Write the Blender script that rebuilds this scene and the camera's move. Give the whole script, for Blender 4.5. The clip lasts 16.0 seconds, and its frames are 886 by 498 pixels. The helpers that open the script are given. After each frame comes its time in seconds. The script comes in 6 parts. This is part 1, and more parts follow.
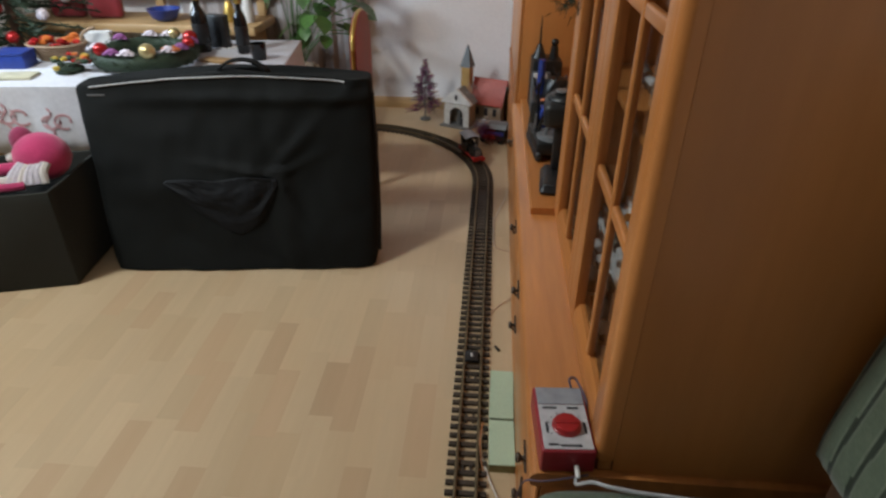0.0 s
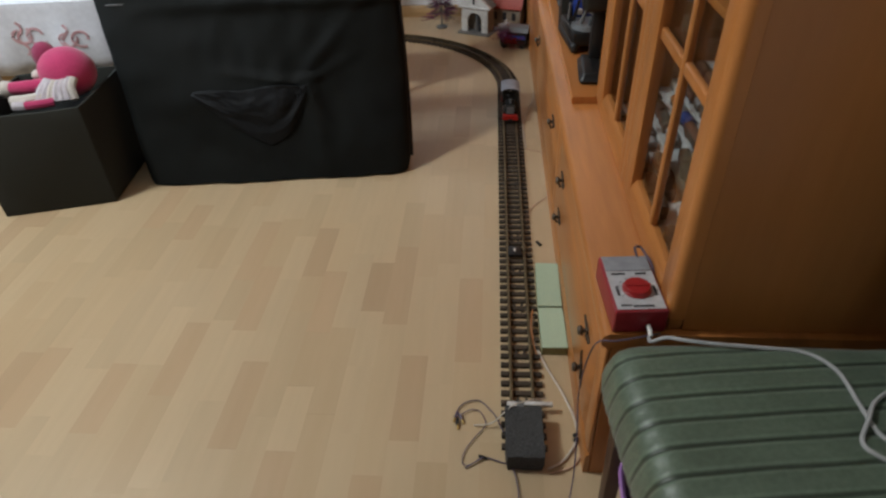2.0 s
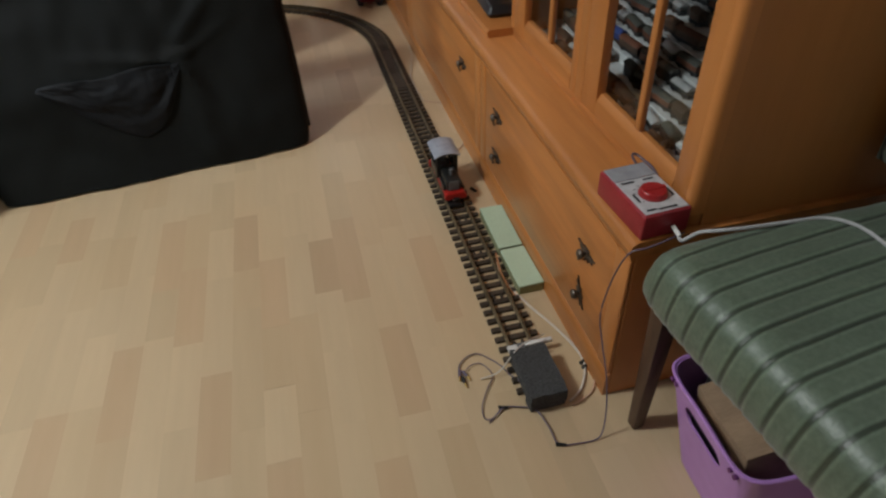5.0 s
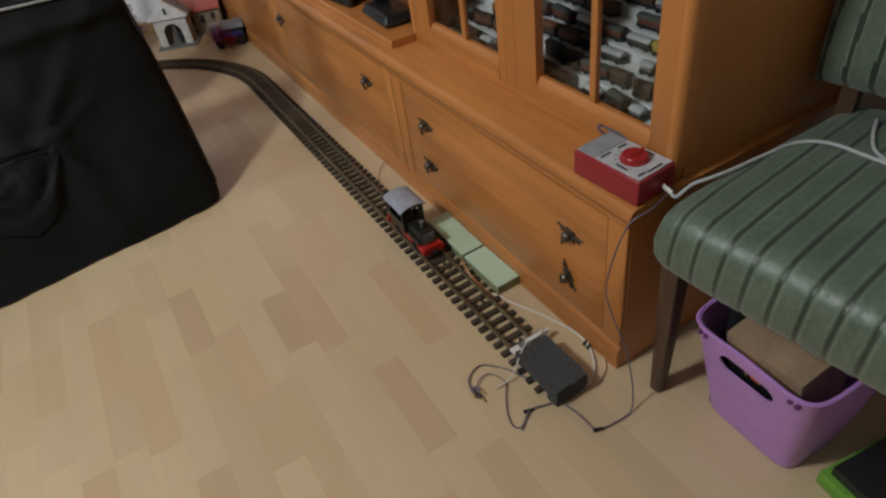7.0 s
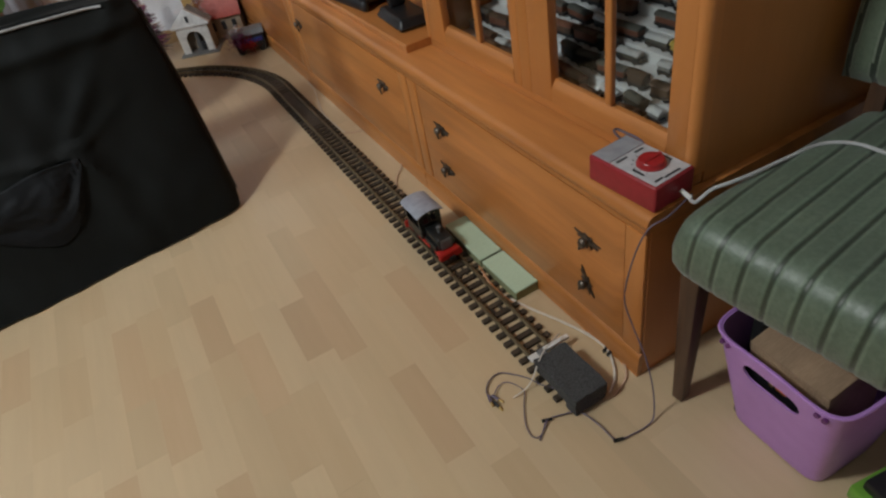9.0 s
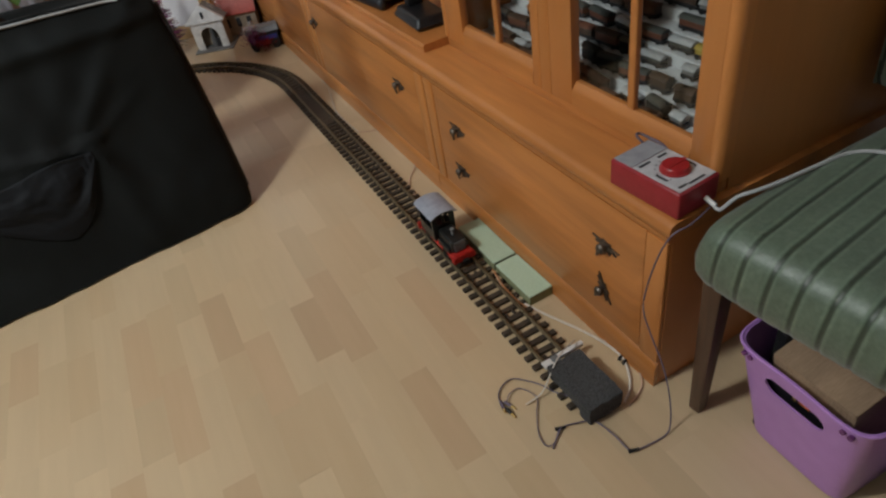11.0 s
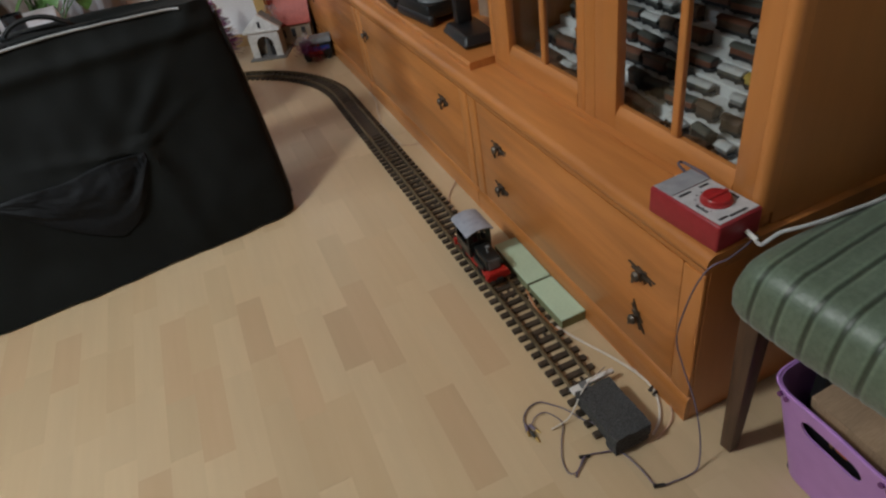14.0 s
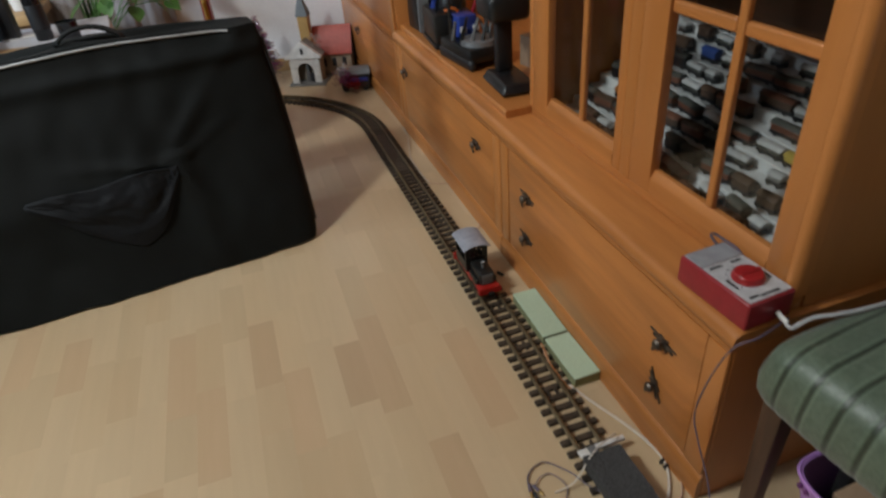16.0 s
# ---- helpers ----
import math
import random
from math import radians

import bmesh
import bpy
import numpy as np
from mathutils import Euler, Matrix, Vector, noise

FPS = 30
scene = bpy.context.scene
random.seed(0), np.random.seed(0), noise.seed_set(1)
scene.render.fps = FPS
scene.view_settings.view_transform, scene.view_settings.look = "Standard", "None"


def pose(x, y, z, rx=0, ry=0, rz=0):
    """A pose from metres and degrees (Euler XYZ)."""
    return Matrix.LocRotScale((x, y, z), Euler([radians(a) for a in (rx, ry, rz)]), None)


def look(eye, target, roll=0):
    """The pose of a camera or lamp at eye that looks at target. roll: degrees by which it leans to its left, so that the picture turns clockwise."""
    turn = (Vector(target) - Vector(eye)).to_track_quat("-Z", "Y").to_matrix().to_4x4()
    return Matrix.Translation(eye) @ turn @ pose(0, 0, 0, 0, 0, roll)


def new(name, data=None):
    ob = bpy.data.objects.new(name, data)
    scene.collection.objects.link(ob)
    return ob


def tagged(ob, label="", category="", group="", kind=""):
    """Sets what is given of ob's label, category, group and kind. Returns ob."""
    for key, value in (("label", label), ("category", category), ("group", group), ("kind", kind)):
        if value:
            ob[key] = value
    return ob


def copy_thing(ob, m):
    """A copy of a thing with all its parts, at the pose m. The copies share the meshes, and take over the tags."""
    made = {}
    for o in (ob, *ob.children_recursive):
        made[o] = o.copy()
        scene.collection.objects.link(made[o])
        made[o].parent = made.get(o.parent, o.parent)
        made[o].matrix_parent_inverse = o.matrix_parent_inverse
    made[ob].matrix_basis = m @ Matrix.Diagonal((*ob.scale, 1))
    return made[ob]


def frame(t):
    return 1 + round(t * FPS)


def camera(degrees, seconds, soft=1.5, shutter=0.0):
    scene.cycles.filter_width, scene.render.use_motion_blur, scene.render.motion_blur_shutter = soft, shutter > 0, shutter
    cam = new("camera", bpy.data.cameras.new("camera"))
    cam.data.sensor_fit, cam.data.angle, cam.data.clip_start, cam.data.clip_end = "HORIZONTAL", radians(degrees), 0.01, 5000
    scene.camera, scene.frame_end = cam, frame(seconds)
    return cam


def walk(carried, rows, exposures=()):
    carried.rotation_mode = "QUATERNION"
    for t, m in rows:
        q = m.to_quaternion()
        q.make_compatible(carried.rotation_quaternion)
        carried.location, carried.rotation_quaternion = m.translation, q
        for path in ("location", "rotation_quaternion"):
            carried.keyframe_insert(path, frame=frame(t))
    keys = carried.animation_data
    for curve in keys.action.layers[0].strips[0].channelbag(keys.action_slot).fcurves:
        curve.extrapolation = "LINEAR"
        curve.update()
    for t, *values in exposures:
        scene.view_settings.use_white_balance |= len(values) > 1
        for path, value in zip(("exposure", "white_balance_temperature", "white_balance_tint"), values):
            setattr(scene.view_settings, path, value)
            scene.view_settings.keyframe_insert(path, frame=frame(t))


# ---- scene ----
cam = camera(70.94, 16.0, soft=2.3, shutter=0.5)
# seconds, eye, (yaw, pitch, roll)
PATH = [
    (0, (0.4652, 0.6592, 1.1610), (4.219, -30.871, 0.642)),
    (0.5, (0.4305, 0.6376, 1.1538), (0.722, -32.540, 0.520)),
    (1, (0.4681, 0.6112, 1.1422), (4.378, -33.703, 1.207)),
    (1.5, (0.4686, 0.5917, 1.1168), (8.850, -36.334, -0.183)),
    (2, (0.3727, 0.6007, 1.0898), (5.098, -37.358, -2.279)),
    (2.5, (0.3258, 0.5984, 1.0758), (1.324, -38.521, -1.468)),
    (3, (0.3351, 0.5980, 1.0693), (-0.606, -38.507, -0.213)),
    (3.5, (0.3257, 0.5969, 1.0681), (-1.827, -39.215, -0.245)),
    (4, (0.2519, 0.6037, 1.0411), (-4.638, -39.562, -2.745)),
    (4.2, (0.2304, 0.6098, 1.0227), (-5.394, -40.138, -2.048)),
    (6.3, (-0.0062, 0.7581, 0.9872), (-24.894, -40.249, -8.741)),
    (6.5, (-0.0061, 0.7638, 0.9822), (-25.677, -40.521, -8.684)),
    (7, (-0.0154, 0.7700, 0.9844), (-25.345, -39.798, -9.407)),
    (7.5, (-0.0065, 0.7671, 0.9904), (-24.207, -39.261, -10.679)),
    (8, (-0.0004, 0.7704, 0.9858), (-23.759, -39.290, -11.110)),
    (8.5, (0.0020, 0.7778, 0.9852), (-23.413, -39.239, -10.953)),
    (9, (0.0154, 0.7778, 0.9867), (-22.140, -39.566, -12.176)),
    (11.5, (0.0087, 0.8013, 0.9782), (-20.698, -38.958, -10.851)),
    (12, (0.0132, 0.7957, 0.9808), (-19.233, -37.998, -10.703)),
    (12.5, (0.0130, 0.7954, 0.9870), (-18.205, -37.248, -10.551)),
    (13, (0.0160, 0.7920, 0.9864), (-17.565, -36.934, -11.095)),
    (13.5, (0.0182, 0.7977, 0.9857), (-17.427, -37.355, -11.223)),
    (14, (0.0207, 0.7961, 0.9831), (-17.103, -37.392, -10.689)),
    (14.5, (0.0236, 0.7969, 0.9816), (-16.765, -37.476, -9.912)),
    (15, (0.0277, 0.8012, 0.9808), (-16.228, -37.596, -9.316)),
    (15.5, (0.0235, 0.8008, 0.9812), (-16.503, -36.955, -8.023)),
    (16, (0.0160, 0.8180, 0.9925), (-16.006, -33.998, -5.420)),
]
walk(cam, [(t, pose(*eye, 0, 0, a) @ pose(0, 0, 0, 90 + b, 0, 0) @ pose(0, 0, 0, 0, 0, c)) for t, eye, (a, b, c) in PATH])

# ---- light ----
world = bpy.data.worlds.new("room_world")
scene.world = world
world.use_nodes = True
world.node_tree.nodes["Background"].inputs[0].default_value = (0.9, 0.95, 1.0, 1)
world.node_tree.nodes["Background"].inputs[1].default_value = 0.02
lamp_data = bpy.data.lights.new("ceiling_light", "POINT")
lamp_data.shadow_soft_size = 0.16
lamp_data.energy, lamp_data.color = 130.0, (0.945, 1.0, 1.0)
lamp = new("ceiling_light", lamp_data)
lamp.matrix_world = pose(-1.5, 1.6, 2.33)
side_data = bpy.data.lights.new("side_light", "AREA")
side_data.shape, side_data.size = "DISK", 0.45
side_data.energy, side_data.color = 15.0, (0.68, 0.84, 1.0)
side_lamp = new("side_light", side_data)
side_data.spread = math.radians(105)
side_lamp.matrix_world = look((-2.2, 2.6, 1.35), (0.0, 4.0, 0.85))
scene.view_settings.exposure = 0.0

# ---- materials ----
def mat(name, c1, c2=None, rough=0.5, metal=0.0, scale=30.0, stretch=(1, 1, 1), bump=0.0, bscale=None, rand=0.0, spec=0.5, mix2=0.35,
        scale2=4.0, sheen=0.0, emit=None, coat=0.0, rvar=0.1):
    """Two scales of noise between two colours, rough variation, fine bump, and a shift per object."""
    m = bpy.data.materials.new(name)
    m.use_nodes = True
    nt = m.node_tree
    N, L = nt.nodes, nt.links
    b = N["Principled BSDF"]
    c2 = c2 or tuple(min(1, v * 0.78) for v in c1)
    tc = N.new("ShaderNodeTexCoord")
    mp = N.new("ShaderNodeMapping")
    mp.inputs["Scale"].default_value = stretch
    L.new(tc.outputs["Object"], mp.inputs["Vector"])
    info = N.new("ShaderNodeObjectInfo")
    add = N.new("ShaderNodeVectorMath")
    add.operation = "ADD"
    sc = N.new("ShaderNodeVectorMath")
    sc.operation = "SCALE"
    sc.inputs[0].default_value = (7.3, 3.1, 5.7)
    L.new(info.outputs["Random"], sc.inputs["Scale"])
    L.new(mp.outputs[0], add.inputs[0])
    L.new(sc.outputs[0], add.inputs[1])
    n1 = N.new("ShaderNodeTexNoise")
    n1.inputs["Scale"].default_value, n1.inputs["Detail"].default_value = scale, 6
    n2 = N.new("ShaderNodeTexNoise")
    n2.inputs["Scale"].default_value, n2.inputs["Detail"].default_value = scale2, 3
    L.new(add.outputs[0], n1.inputs["Vector"])
    L.new(add.outputs[0], n2.inputs["Vector"])
    r1 = N.new("ShaderNodeMapRange")
    r1.inputs[1].default_value, r1.inputs[2].default_value = 0.32, 0.68
    L.new(n1.outputs["Fac"], r1.inputs[0])
    mx = N.new("ShaderNodeMix")
    mx.data_type = "RGBA"
    mx.inputs["A"].default_value, mx.inputs["B"].default_value = (*c1, 1), (*c2, 1)
    L.new(r1.outputs[0], mx.inputs["Factor"])
    hs = N.new("ShaderNodeHueSaturation")
    L.new(mx.outputs["Result"], hs.inputs["Color"])
    v2 = N.new("ShaderNodeMapRange")
    v2.inputs[1].default_value, v2.inputs[2].default_value = 0.3, 0.7
    v2.inputs[3].default_value, v2.inputs[4].default_value = 1 - mix2 * 0.5, 1 + mix2 * 0.4
    L.new(n2.outputs["Fac"], v2.inputs[0])
    rr = N.new("ShaderNodeMapRange")
    rr.inputs[3].default_value, rr.inputs[4].default_value = 1 - rand, 1 + rand
    L.new(info.outputs["Random"], rr.inputs[0])
    mul = N.new("ShaderNodeMath")
    mul.operation = "MULTIPLY"
    L.new(v2.outputs[0], mul.inputs[0])
    L.new(rr.outputs[0], mul.inputs[1])
    L.new(mul.outputs[0], hs.inputs["Value"])
    L.new(hs.outputs[0], b.inputs["Base Color"])
    rg = N.new("ShaderNodeMapRange")
    rg.inputs[3].default_value, rg.inputs[4].default_value = max(0.02, rough - rvar), min(1, rough + rvar)
    L.new(n2.outputs["Fac"], rg.inputs[0])
    L.new(rg.outputs[0], b.inputs["Roughness"])
    b.inputs["Metallic"].default_value = metal
    b.inputs["Specular IOR Level"].default_value = spec
    b.inputs["Sheen Weight"].default_value = sheen
    b.inputs["Coat Weight"].default_value = coat
    b.inputs["Coat Roughness"].default_value = 0.25
    if emit:
        b.inputs["Emission Color"].default_value, b.inputs["Emission Strength"].default_value = (*emit[:3], 1), emit[3]
    if bump:
        bp = N.new("ShaderNodeBump")
        bp.inputs["Strength"].default_value, bp.inputs["Distance"].default_value = bump, 0.002
        src = n1
        if bscale:
            src = N.new("ShaderNodeTexNoise")
            src.inputs["Scale"].default_value, src.inputs["Detail"].default_value = bscale, 4
            L.new(add.outputs[0], src.inputs["Vector"])
        L.new(src.outputs["Fac"], bp.inputs["Height"])
        L.new(bp.outputs[0], b.inputs["Normal"])
    return m


def strip_mat(name, c1, c2):
    return mat(name, c1, c2, rough=0.36, scale=55, stretch=(1, 0.09, 1), bump=0.02, rand=0.035, mix2=0.10, scale2=5, rvar=0.06)


STRIPS = [strip_mat("laminate_pale", (0.595, 0.452, 0.283), (0.57, 0.43, 0.268)), strip_mat("laminate_mid", (0.578, 0.434, 0.268), (0.555, 0.414, 0.253)),
          strip_mat("laminate_tan", (0.558, 0.412, 0.251), (0.538, 0.394, 0.238)), strip_mat("laminate_rose", (0.540, 0.384, 0.234), (0.520, 0.368, 0.222))]
SEAM = mat("laminate_seam", (0.42, 0.29, 0.17), rough=0.6)
WOOD = mat("honey_pine", (0.52, 0.200, 0.053), (0.445, 0.163, 0.042), rough=0.36, scale=12, stretch=(5, 0.5, 5), bump=0.04, mix2=0.38, scale2=3.5, coat=0.25)
WOOD_UP = mat("honey_pine_upright", (0.52, 0.200, 0.053), (0.490, 0.186, 0.048), rough=0.36, scale=12, stretch=(5, 5, 0.5), bump=0.04, mix2=0.2, scale2=1.6, coat=0.25)
# Inner back panel's pine, far darker than the honey pine
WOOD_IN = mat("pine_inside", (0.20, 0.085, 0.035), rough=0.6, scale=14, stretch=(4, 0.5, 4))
WALNUT = mat("dark_walnut", (0.085, 0.042, 0.022), (0.05, 0.024, 0.013), rough=0.45, scale=20, stretch=(4, 4, 0.5), bump=0.06)
# Unseen west and south walls, toned dark to weaken the bounced light
WALL_DIM = mat("wall_low_bounce", (0.14, 0.13, 0.12), (0.12, 0.11, 0.10), rough=0.9, scale=60, bump=0.15, mix2=0.1)
WALL = mat("wall_plaster", (0.82, 0.81, 0.82), (0.78, 0.77, 0.785), rough=0.9, scale=60, bump=0.15, bscale=120, mix2=0.08)
# Unseen ceiling, grey instead of white so that less light bounces
CEIL = mat("ceiling_low_bounce", (0.36, 0.35, 0.34), rough=0.95, scale=40, mix2=0.05)
BLACK_CLOTH = mat("black_nylon", (0.0070, 0.0084, 0.0082), (0.0048, 0.0058, 0.0056), rough=0.72, scale=500, bump=0.15, bscale=900, mix2=0.5, scale2=5, sheen=0.0, spec=0.17)
POCKET_CLOTH = mat("slate_nylon", (0.0072, 0.0083, 0.0105), (0.0048, 0.0056, 0.007), rough=0.68, scale=500, bump=0.15, bscale=900, mix2=0.4, scale2=8, spec=0.20)
PIPING = mat("grey_piping", (0.42, 0.43, 0.44), rough=0.5, scale=80)
FELT = mat("charcoal_felt", (0.026, 0.028, 0.024), (0.019, 0.021, 0.018), rough=0.9, scale=300, bump=0.2, bscale=500, mix2=0.25)
TIE = mat("tie_plastic", (0.060, 0.042, 0.027), (0.036, 0.026, 0.018), rough=0.55, scale=90, stretch=(1, 4, 1), bump=0.25, rand=0.2)
RAIL = mat("dull_brass_rail", (0.23, 0.18, 0.105), (0.13, 0.10, 0.062), rough=0.42, metal=0.75, scale=60, stretch=(4, 0.4, 4))
FOAM = mat("charcoal_foam", (0.085, 0.087, 0.088), (0.022, 0.022, 0.023), rough=0.95, scale=420, bump=1.0, bscale=300, mix2=0.2)
WHITE_PL = mat("white_plastic", (0.80, 0.79, 0.77), rough=0.4, scale=40, mix2=0.08)
RISER = mat("grey_riser", (0.76, 0.77, 0.78), (0.58, 0.59, 0.60), rough=0.6, scale=30, mix2=0.4)
MINT = mat("mint_foam", (0.50, 0.62, 0.45), (0.45, 0.57, 0.41), rough=0.85, scale=200, bump=0.2, mix2=0.12)
MINT_EDGE = mat("foam_edge", (0.26, 0.27, 0.14), rough=0.9, scale=150)
RED_PL = mat("dark_red_plastic", (0.30, 0.018, 0.028), (0.25, 0.014, 0.022), rough=0.36, scale=80, mix2=0.15)
RED_KNOB = mat("red_knob", (0.40, 0.020, 0.022), rough=0.33, scale=60, mix2=0.15)
LABEL = mat("silver_label", (0.52, 0.52, 0.54), rough=0.4, scale=60, mix2=0.12)
LABEL_GREY = mat("grey_label", (0.33, 0.34, 0.37), rough=0.42, scale=60, mix2=0.12)
INK = mat("printed_ink", (0.03, 0.03, 0.035), rough=0.5)
IRON = mat("antique_iron", (0.15, 0.122, 0.098), (0.065, 0.052, 0.042), rough=0.42, metal=0.6, scale=120, bump=0.3)
GREEN_V = mat("green_velvet", (0.105, 0.140, 0.094), (0.080, 0.110, 0.073), rough=0.6, scale=130, bump=0.25, bscale=260, mix2=0.3, scale2=9, sheen=0.35, spec=0.4)
GREEN_D = mat("dark_green_stripe", (0.022, 0.036, 0.021), (0.015, 0.026, 0.015), rough=0.7, scale=150, bump=0.25, sheen=0.2)
# Highlights beside the backrest's dark stripes, put into the colour
GREEN_P = mat("green_highlight_stripe", (0.165, 0.205, 0.148), rough=0.6, scale=150, bump=0.25, sheen=0.3)
PINK_DEEP = mat("deep_pink_plush", (0.30, 0.030, 0.095), rough=0.9, scale=120, bump=0.3, sheen=0.3)
DOLL_WHITE = mat("white_doll_cotton", (0.58, 0.56, 0.60), (0.46, 0.42, 0.48), rough=0.9, scale=90, bump=0.3)


def striped(start, pitch=0.0402):
    """Velvet with a dark line at every pitch along y; its pale shoulders are painted highlights."""
    m = mat("striped_green_velvet", (0.104, 0.142, 0.100), (0.074, 0.106, 0.072), rough=0.43, scale=130, bump=0.25, bscale=260, mix2=0.35, scale2=11, sheen=0.2, spec=0.6)
    N, L = m.node_tree.nodes, m.node_tree.links
    b = N["Principled BSDF"]
    src = b.inputs["Base Color"].links[0].from_socket
    tc = N.new("ShaderNodeTexCoord")
    xyz = N.new("ShaderNodeSeparateXYZ")
    L.new(tc.outputs["Object"], xyz.inputs[0])

    def step(op, a, v):
        nd = N.new("ShaderNodeMath")
        nd.operation = op
        L.new(a, nd.inputs[0])
        if v is not None:
            nd.inputs[1].default_value = v
        return nd.outputs[0]
    ph = step("ABSOLUTE", step("SUBTRACT", step("FRACT", step("DIVIDE", step("SUBTRACT", xyz.outputs["Y"], start), pitch), None), 0.5), None)
    rp = N.new("ShaderNodeValToRGB")
    e = rp.color_ramp.elements
    e[0].position, e[0].color = 0.055, (0.28, 0.32, 0.27, 1)
    e[1].position, e[1].color = 0.125, (1.30, 1.30, 1.32, 1)
    for pos, v in ((0.19, 1.22), (0.24, 0.98), (0.42, 1.03)):
        k = e.new(pos)
        k.color = (v, v, v, 1)
    L.new(ph, rp.inputs[0])
    mx = N.new("ShaderNodeMix")
    mx.data_type, mx.blend_type = "RGBA", "MULTIPLY"
    mx.inputs["Factor"].default_value = 1.0
    L.new(src, mx.inputs["A"])
    L.new(rp.outputs[0], mx.inputs["B"])
    L.new(mx.outputs["Result"], b.inputs["Base Color"])
    return m


LILAC = mat("lilac_plastic", (0.50, 0.255, 0.64), (0.46, 0.23, 0.60), rough=0.38, scale=30, mix2=0.12)
LILAC_IN = mat("lilac_inside", (0.16, 0.04, 0.17), rough=0.5)
CARD = mat("cardboard", (0.33, 0.22, 0.14), (0.27, 0.18, 0.11), rough=0.85, scale=60, stretch=(1, 6, 1))
ORANGE = mat("orange_plastic", (0.62, 0.16, 0.03), rough=0.45)
LIME = mat("lime_plastic", (0.18, 0.42, 0.05), rough=0.4)
BLACK_PL = mat("black_plastic", (0.013, 0.013, 0.014), rough=0.42, scale=60)
GREY_BLUE = mat("light_grey_roof", (0.34, 0.36, 0.42), rough=0.42, scale=60, mix2=0.15)
LOCO_RED = mat("signal_red", (0.42, 0.020, 0.015), rough=0.33, mix2=0.12)
LOCO_BLK = mat("loco_black", (0.012, 0.013, 0.013), rough=0.36)
GREY_PL = mat("grey_plastic", (0.16, 0.165, 0.17), rough=0.4)
CABLE_W = mat("grey_cable", (0.52, 0.52, 0.53), rough=0.45, scale=40)
WIRE_V = mat("violet_wire", (0.15, 0.115, 0.165), rough=0.5)
WIRE_P = mat("pink_wire", (0.66, 0.45, 0.33), rough=0.5)
WIRE_O = mat("orange_wire", (0.55, 0.22, 0.08), rough=0.5)
WIRE_W = mat("cream_wire", (0.72, 0.66, 0.58), rough=0.5)
BRASS = mat("brass_pin", (0.6, 0.42, 0.14), rough=0.3, metal=0.9)
CLOTH = mat("white_tablecloth", (0.60, 0.60, 0.64), (0.54, 0.54, 0.58), rough=0.85, scale=70, bump=0.2, bscale=400, mix2=0.12)
CLOTH_PRINT = mat("faded_red_print", (0.52, 0.27, 0.29), (0.54, 0.36, 0.38), rough=0.85, scale=25, mix2=0.3)
PINK = mat("pink_plush", (0.52, 0.035, 0.145), (0.44, 0.024, 0.115), rough=0.85, scale=200, bump=0.4, bscale=350, sheen=0.4)
CREAM = mat("cream_plush", (0.62, 0.58, 0.54), rough=0.9, scale=200, bump=0.3, bscale=350, sheen=0.3)
HOUSE_W = mat("white_toy_wall", (0.74, 0.74, 0.73), rough=0.5, scale=60, mix2=0.1)
HOUSE_B = mat("beige_toy_wall", (0.34, 0.27, 0.20), rough=0.7, scale=120, mix2=0.3)
HOUSE_G = mat("grey_toy_trim", (0.22, 0.22, 0.22), rough=0.6)
ROOF_R = mat("red_toy_roof", (0.44, 0.065, 0.040), (0.36, 0.05, 0.03), rough=0.5, scale=80, mix2=0.15)
OCHRE = mat("ochre_tower", (0.42, 0.25, 0.08), rough=0.55)
SLATE = mat("slate_toy_roof", (0.10, 0.11, 0.115), rough=0.5)
TINSEL = mat("silver_tinsel", (0.78, 0.76, 0.80), rough=0.18, metal=0.9, scale=90, rand=0.2)
TINSEL_P = mat("purple_tinsel", (0.26, 0.045, 0.17), rough=0.3, metal=0.6, scale=90)
PINE = mat("fir_green", (0.022, 0.042, 0.018), (0.012, 0.026, 0.012), rough=0.7, scale=90)
LEAF = mat("houseplant_leaf", (0.075, 0.16, 0.035), (0.05, 0.115, 0.025), rough=0.4, scale=40, rand=0.2)
BEECH = mat("beech_bench", (0.50, 0.32, 0.15), (0.44, 0.27, 0.12), rough=0.45, scale=14, stretch=(0.5, 5, 5))
BAUBLE_R = mat("red_bauble", (0.45, 0.02, 0.02), rough=0.2, metal=0.4)
BAUBLE_G = mat("gold_bauble", (0.62, 0.50, 0.24), rough=0.28, metal=0.7)
ROSE_W = mat("white_silk_flower", (0.78, 0.70, 0.76), rough=0.8, scale=80)
ROSE_P = mat("purple_silk_flower", (0.30, 0.10, 0.28), rough=0.8, scale=80)
GLASS_D = mat("dark_bottle_glass", (0.008, 0.008, 0.009), rough=0.08)
BLUE = mat("blue_plastic", (0.02, 0.05, 0.28), rough=0.35)
YELLOW = mat("yellow_plastic", (0.55, 0.38, 0.05), rough=0.4)
CURTAIN = mat("taupe_curtain", (0.38, 0.335, 0.32), (0.32, 0.28, 0.27), rough=0.85, scale=120, stretch=(1, 1, 0.1), mix2=0.25)
RED_VEL = mat("red_velvet", (0.28, 0.018, 0.028), rough=0.75, scale=120, sheen=0.3)
GOLD = mat("gold_trim", (0.60, 0.40, 0.10), rough=0.35, metal=0.7)
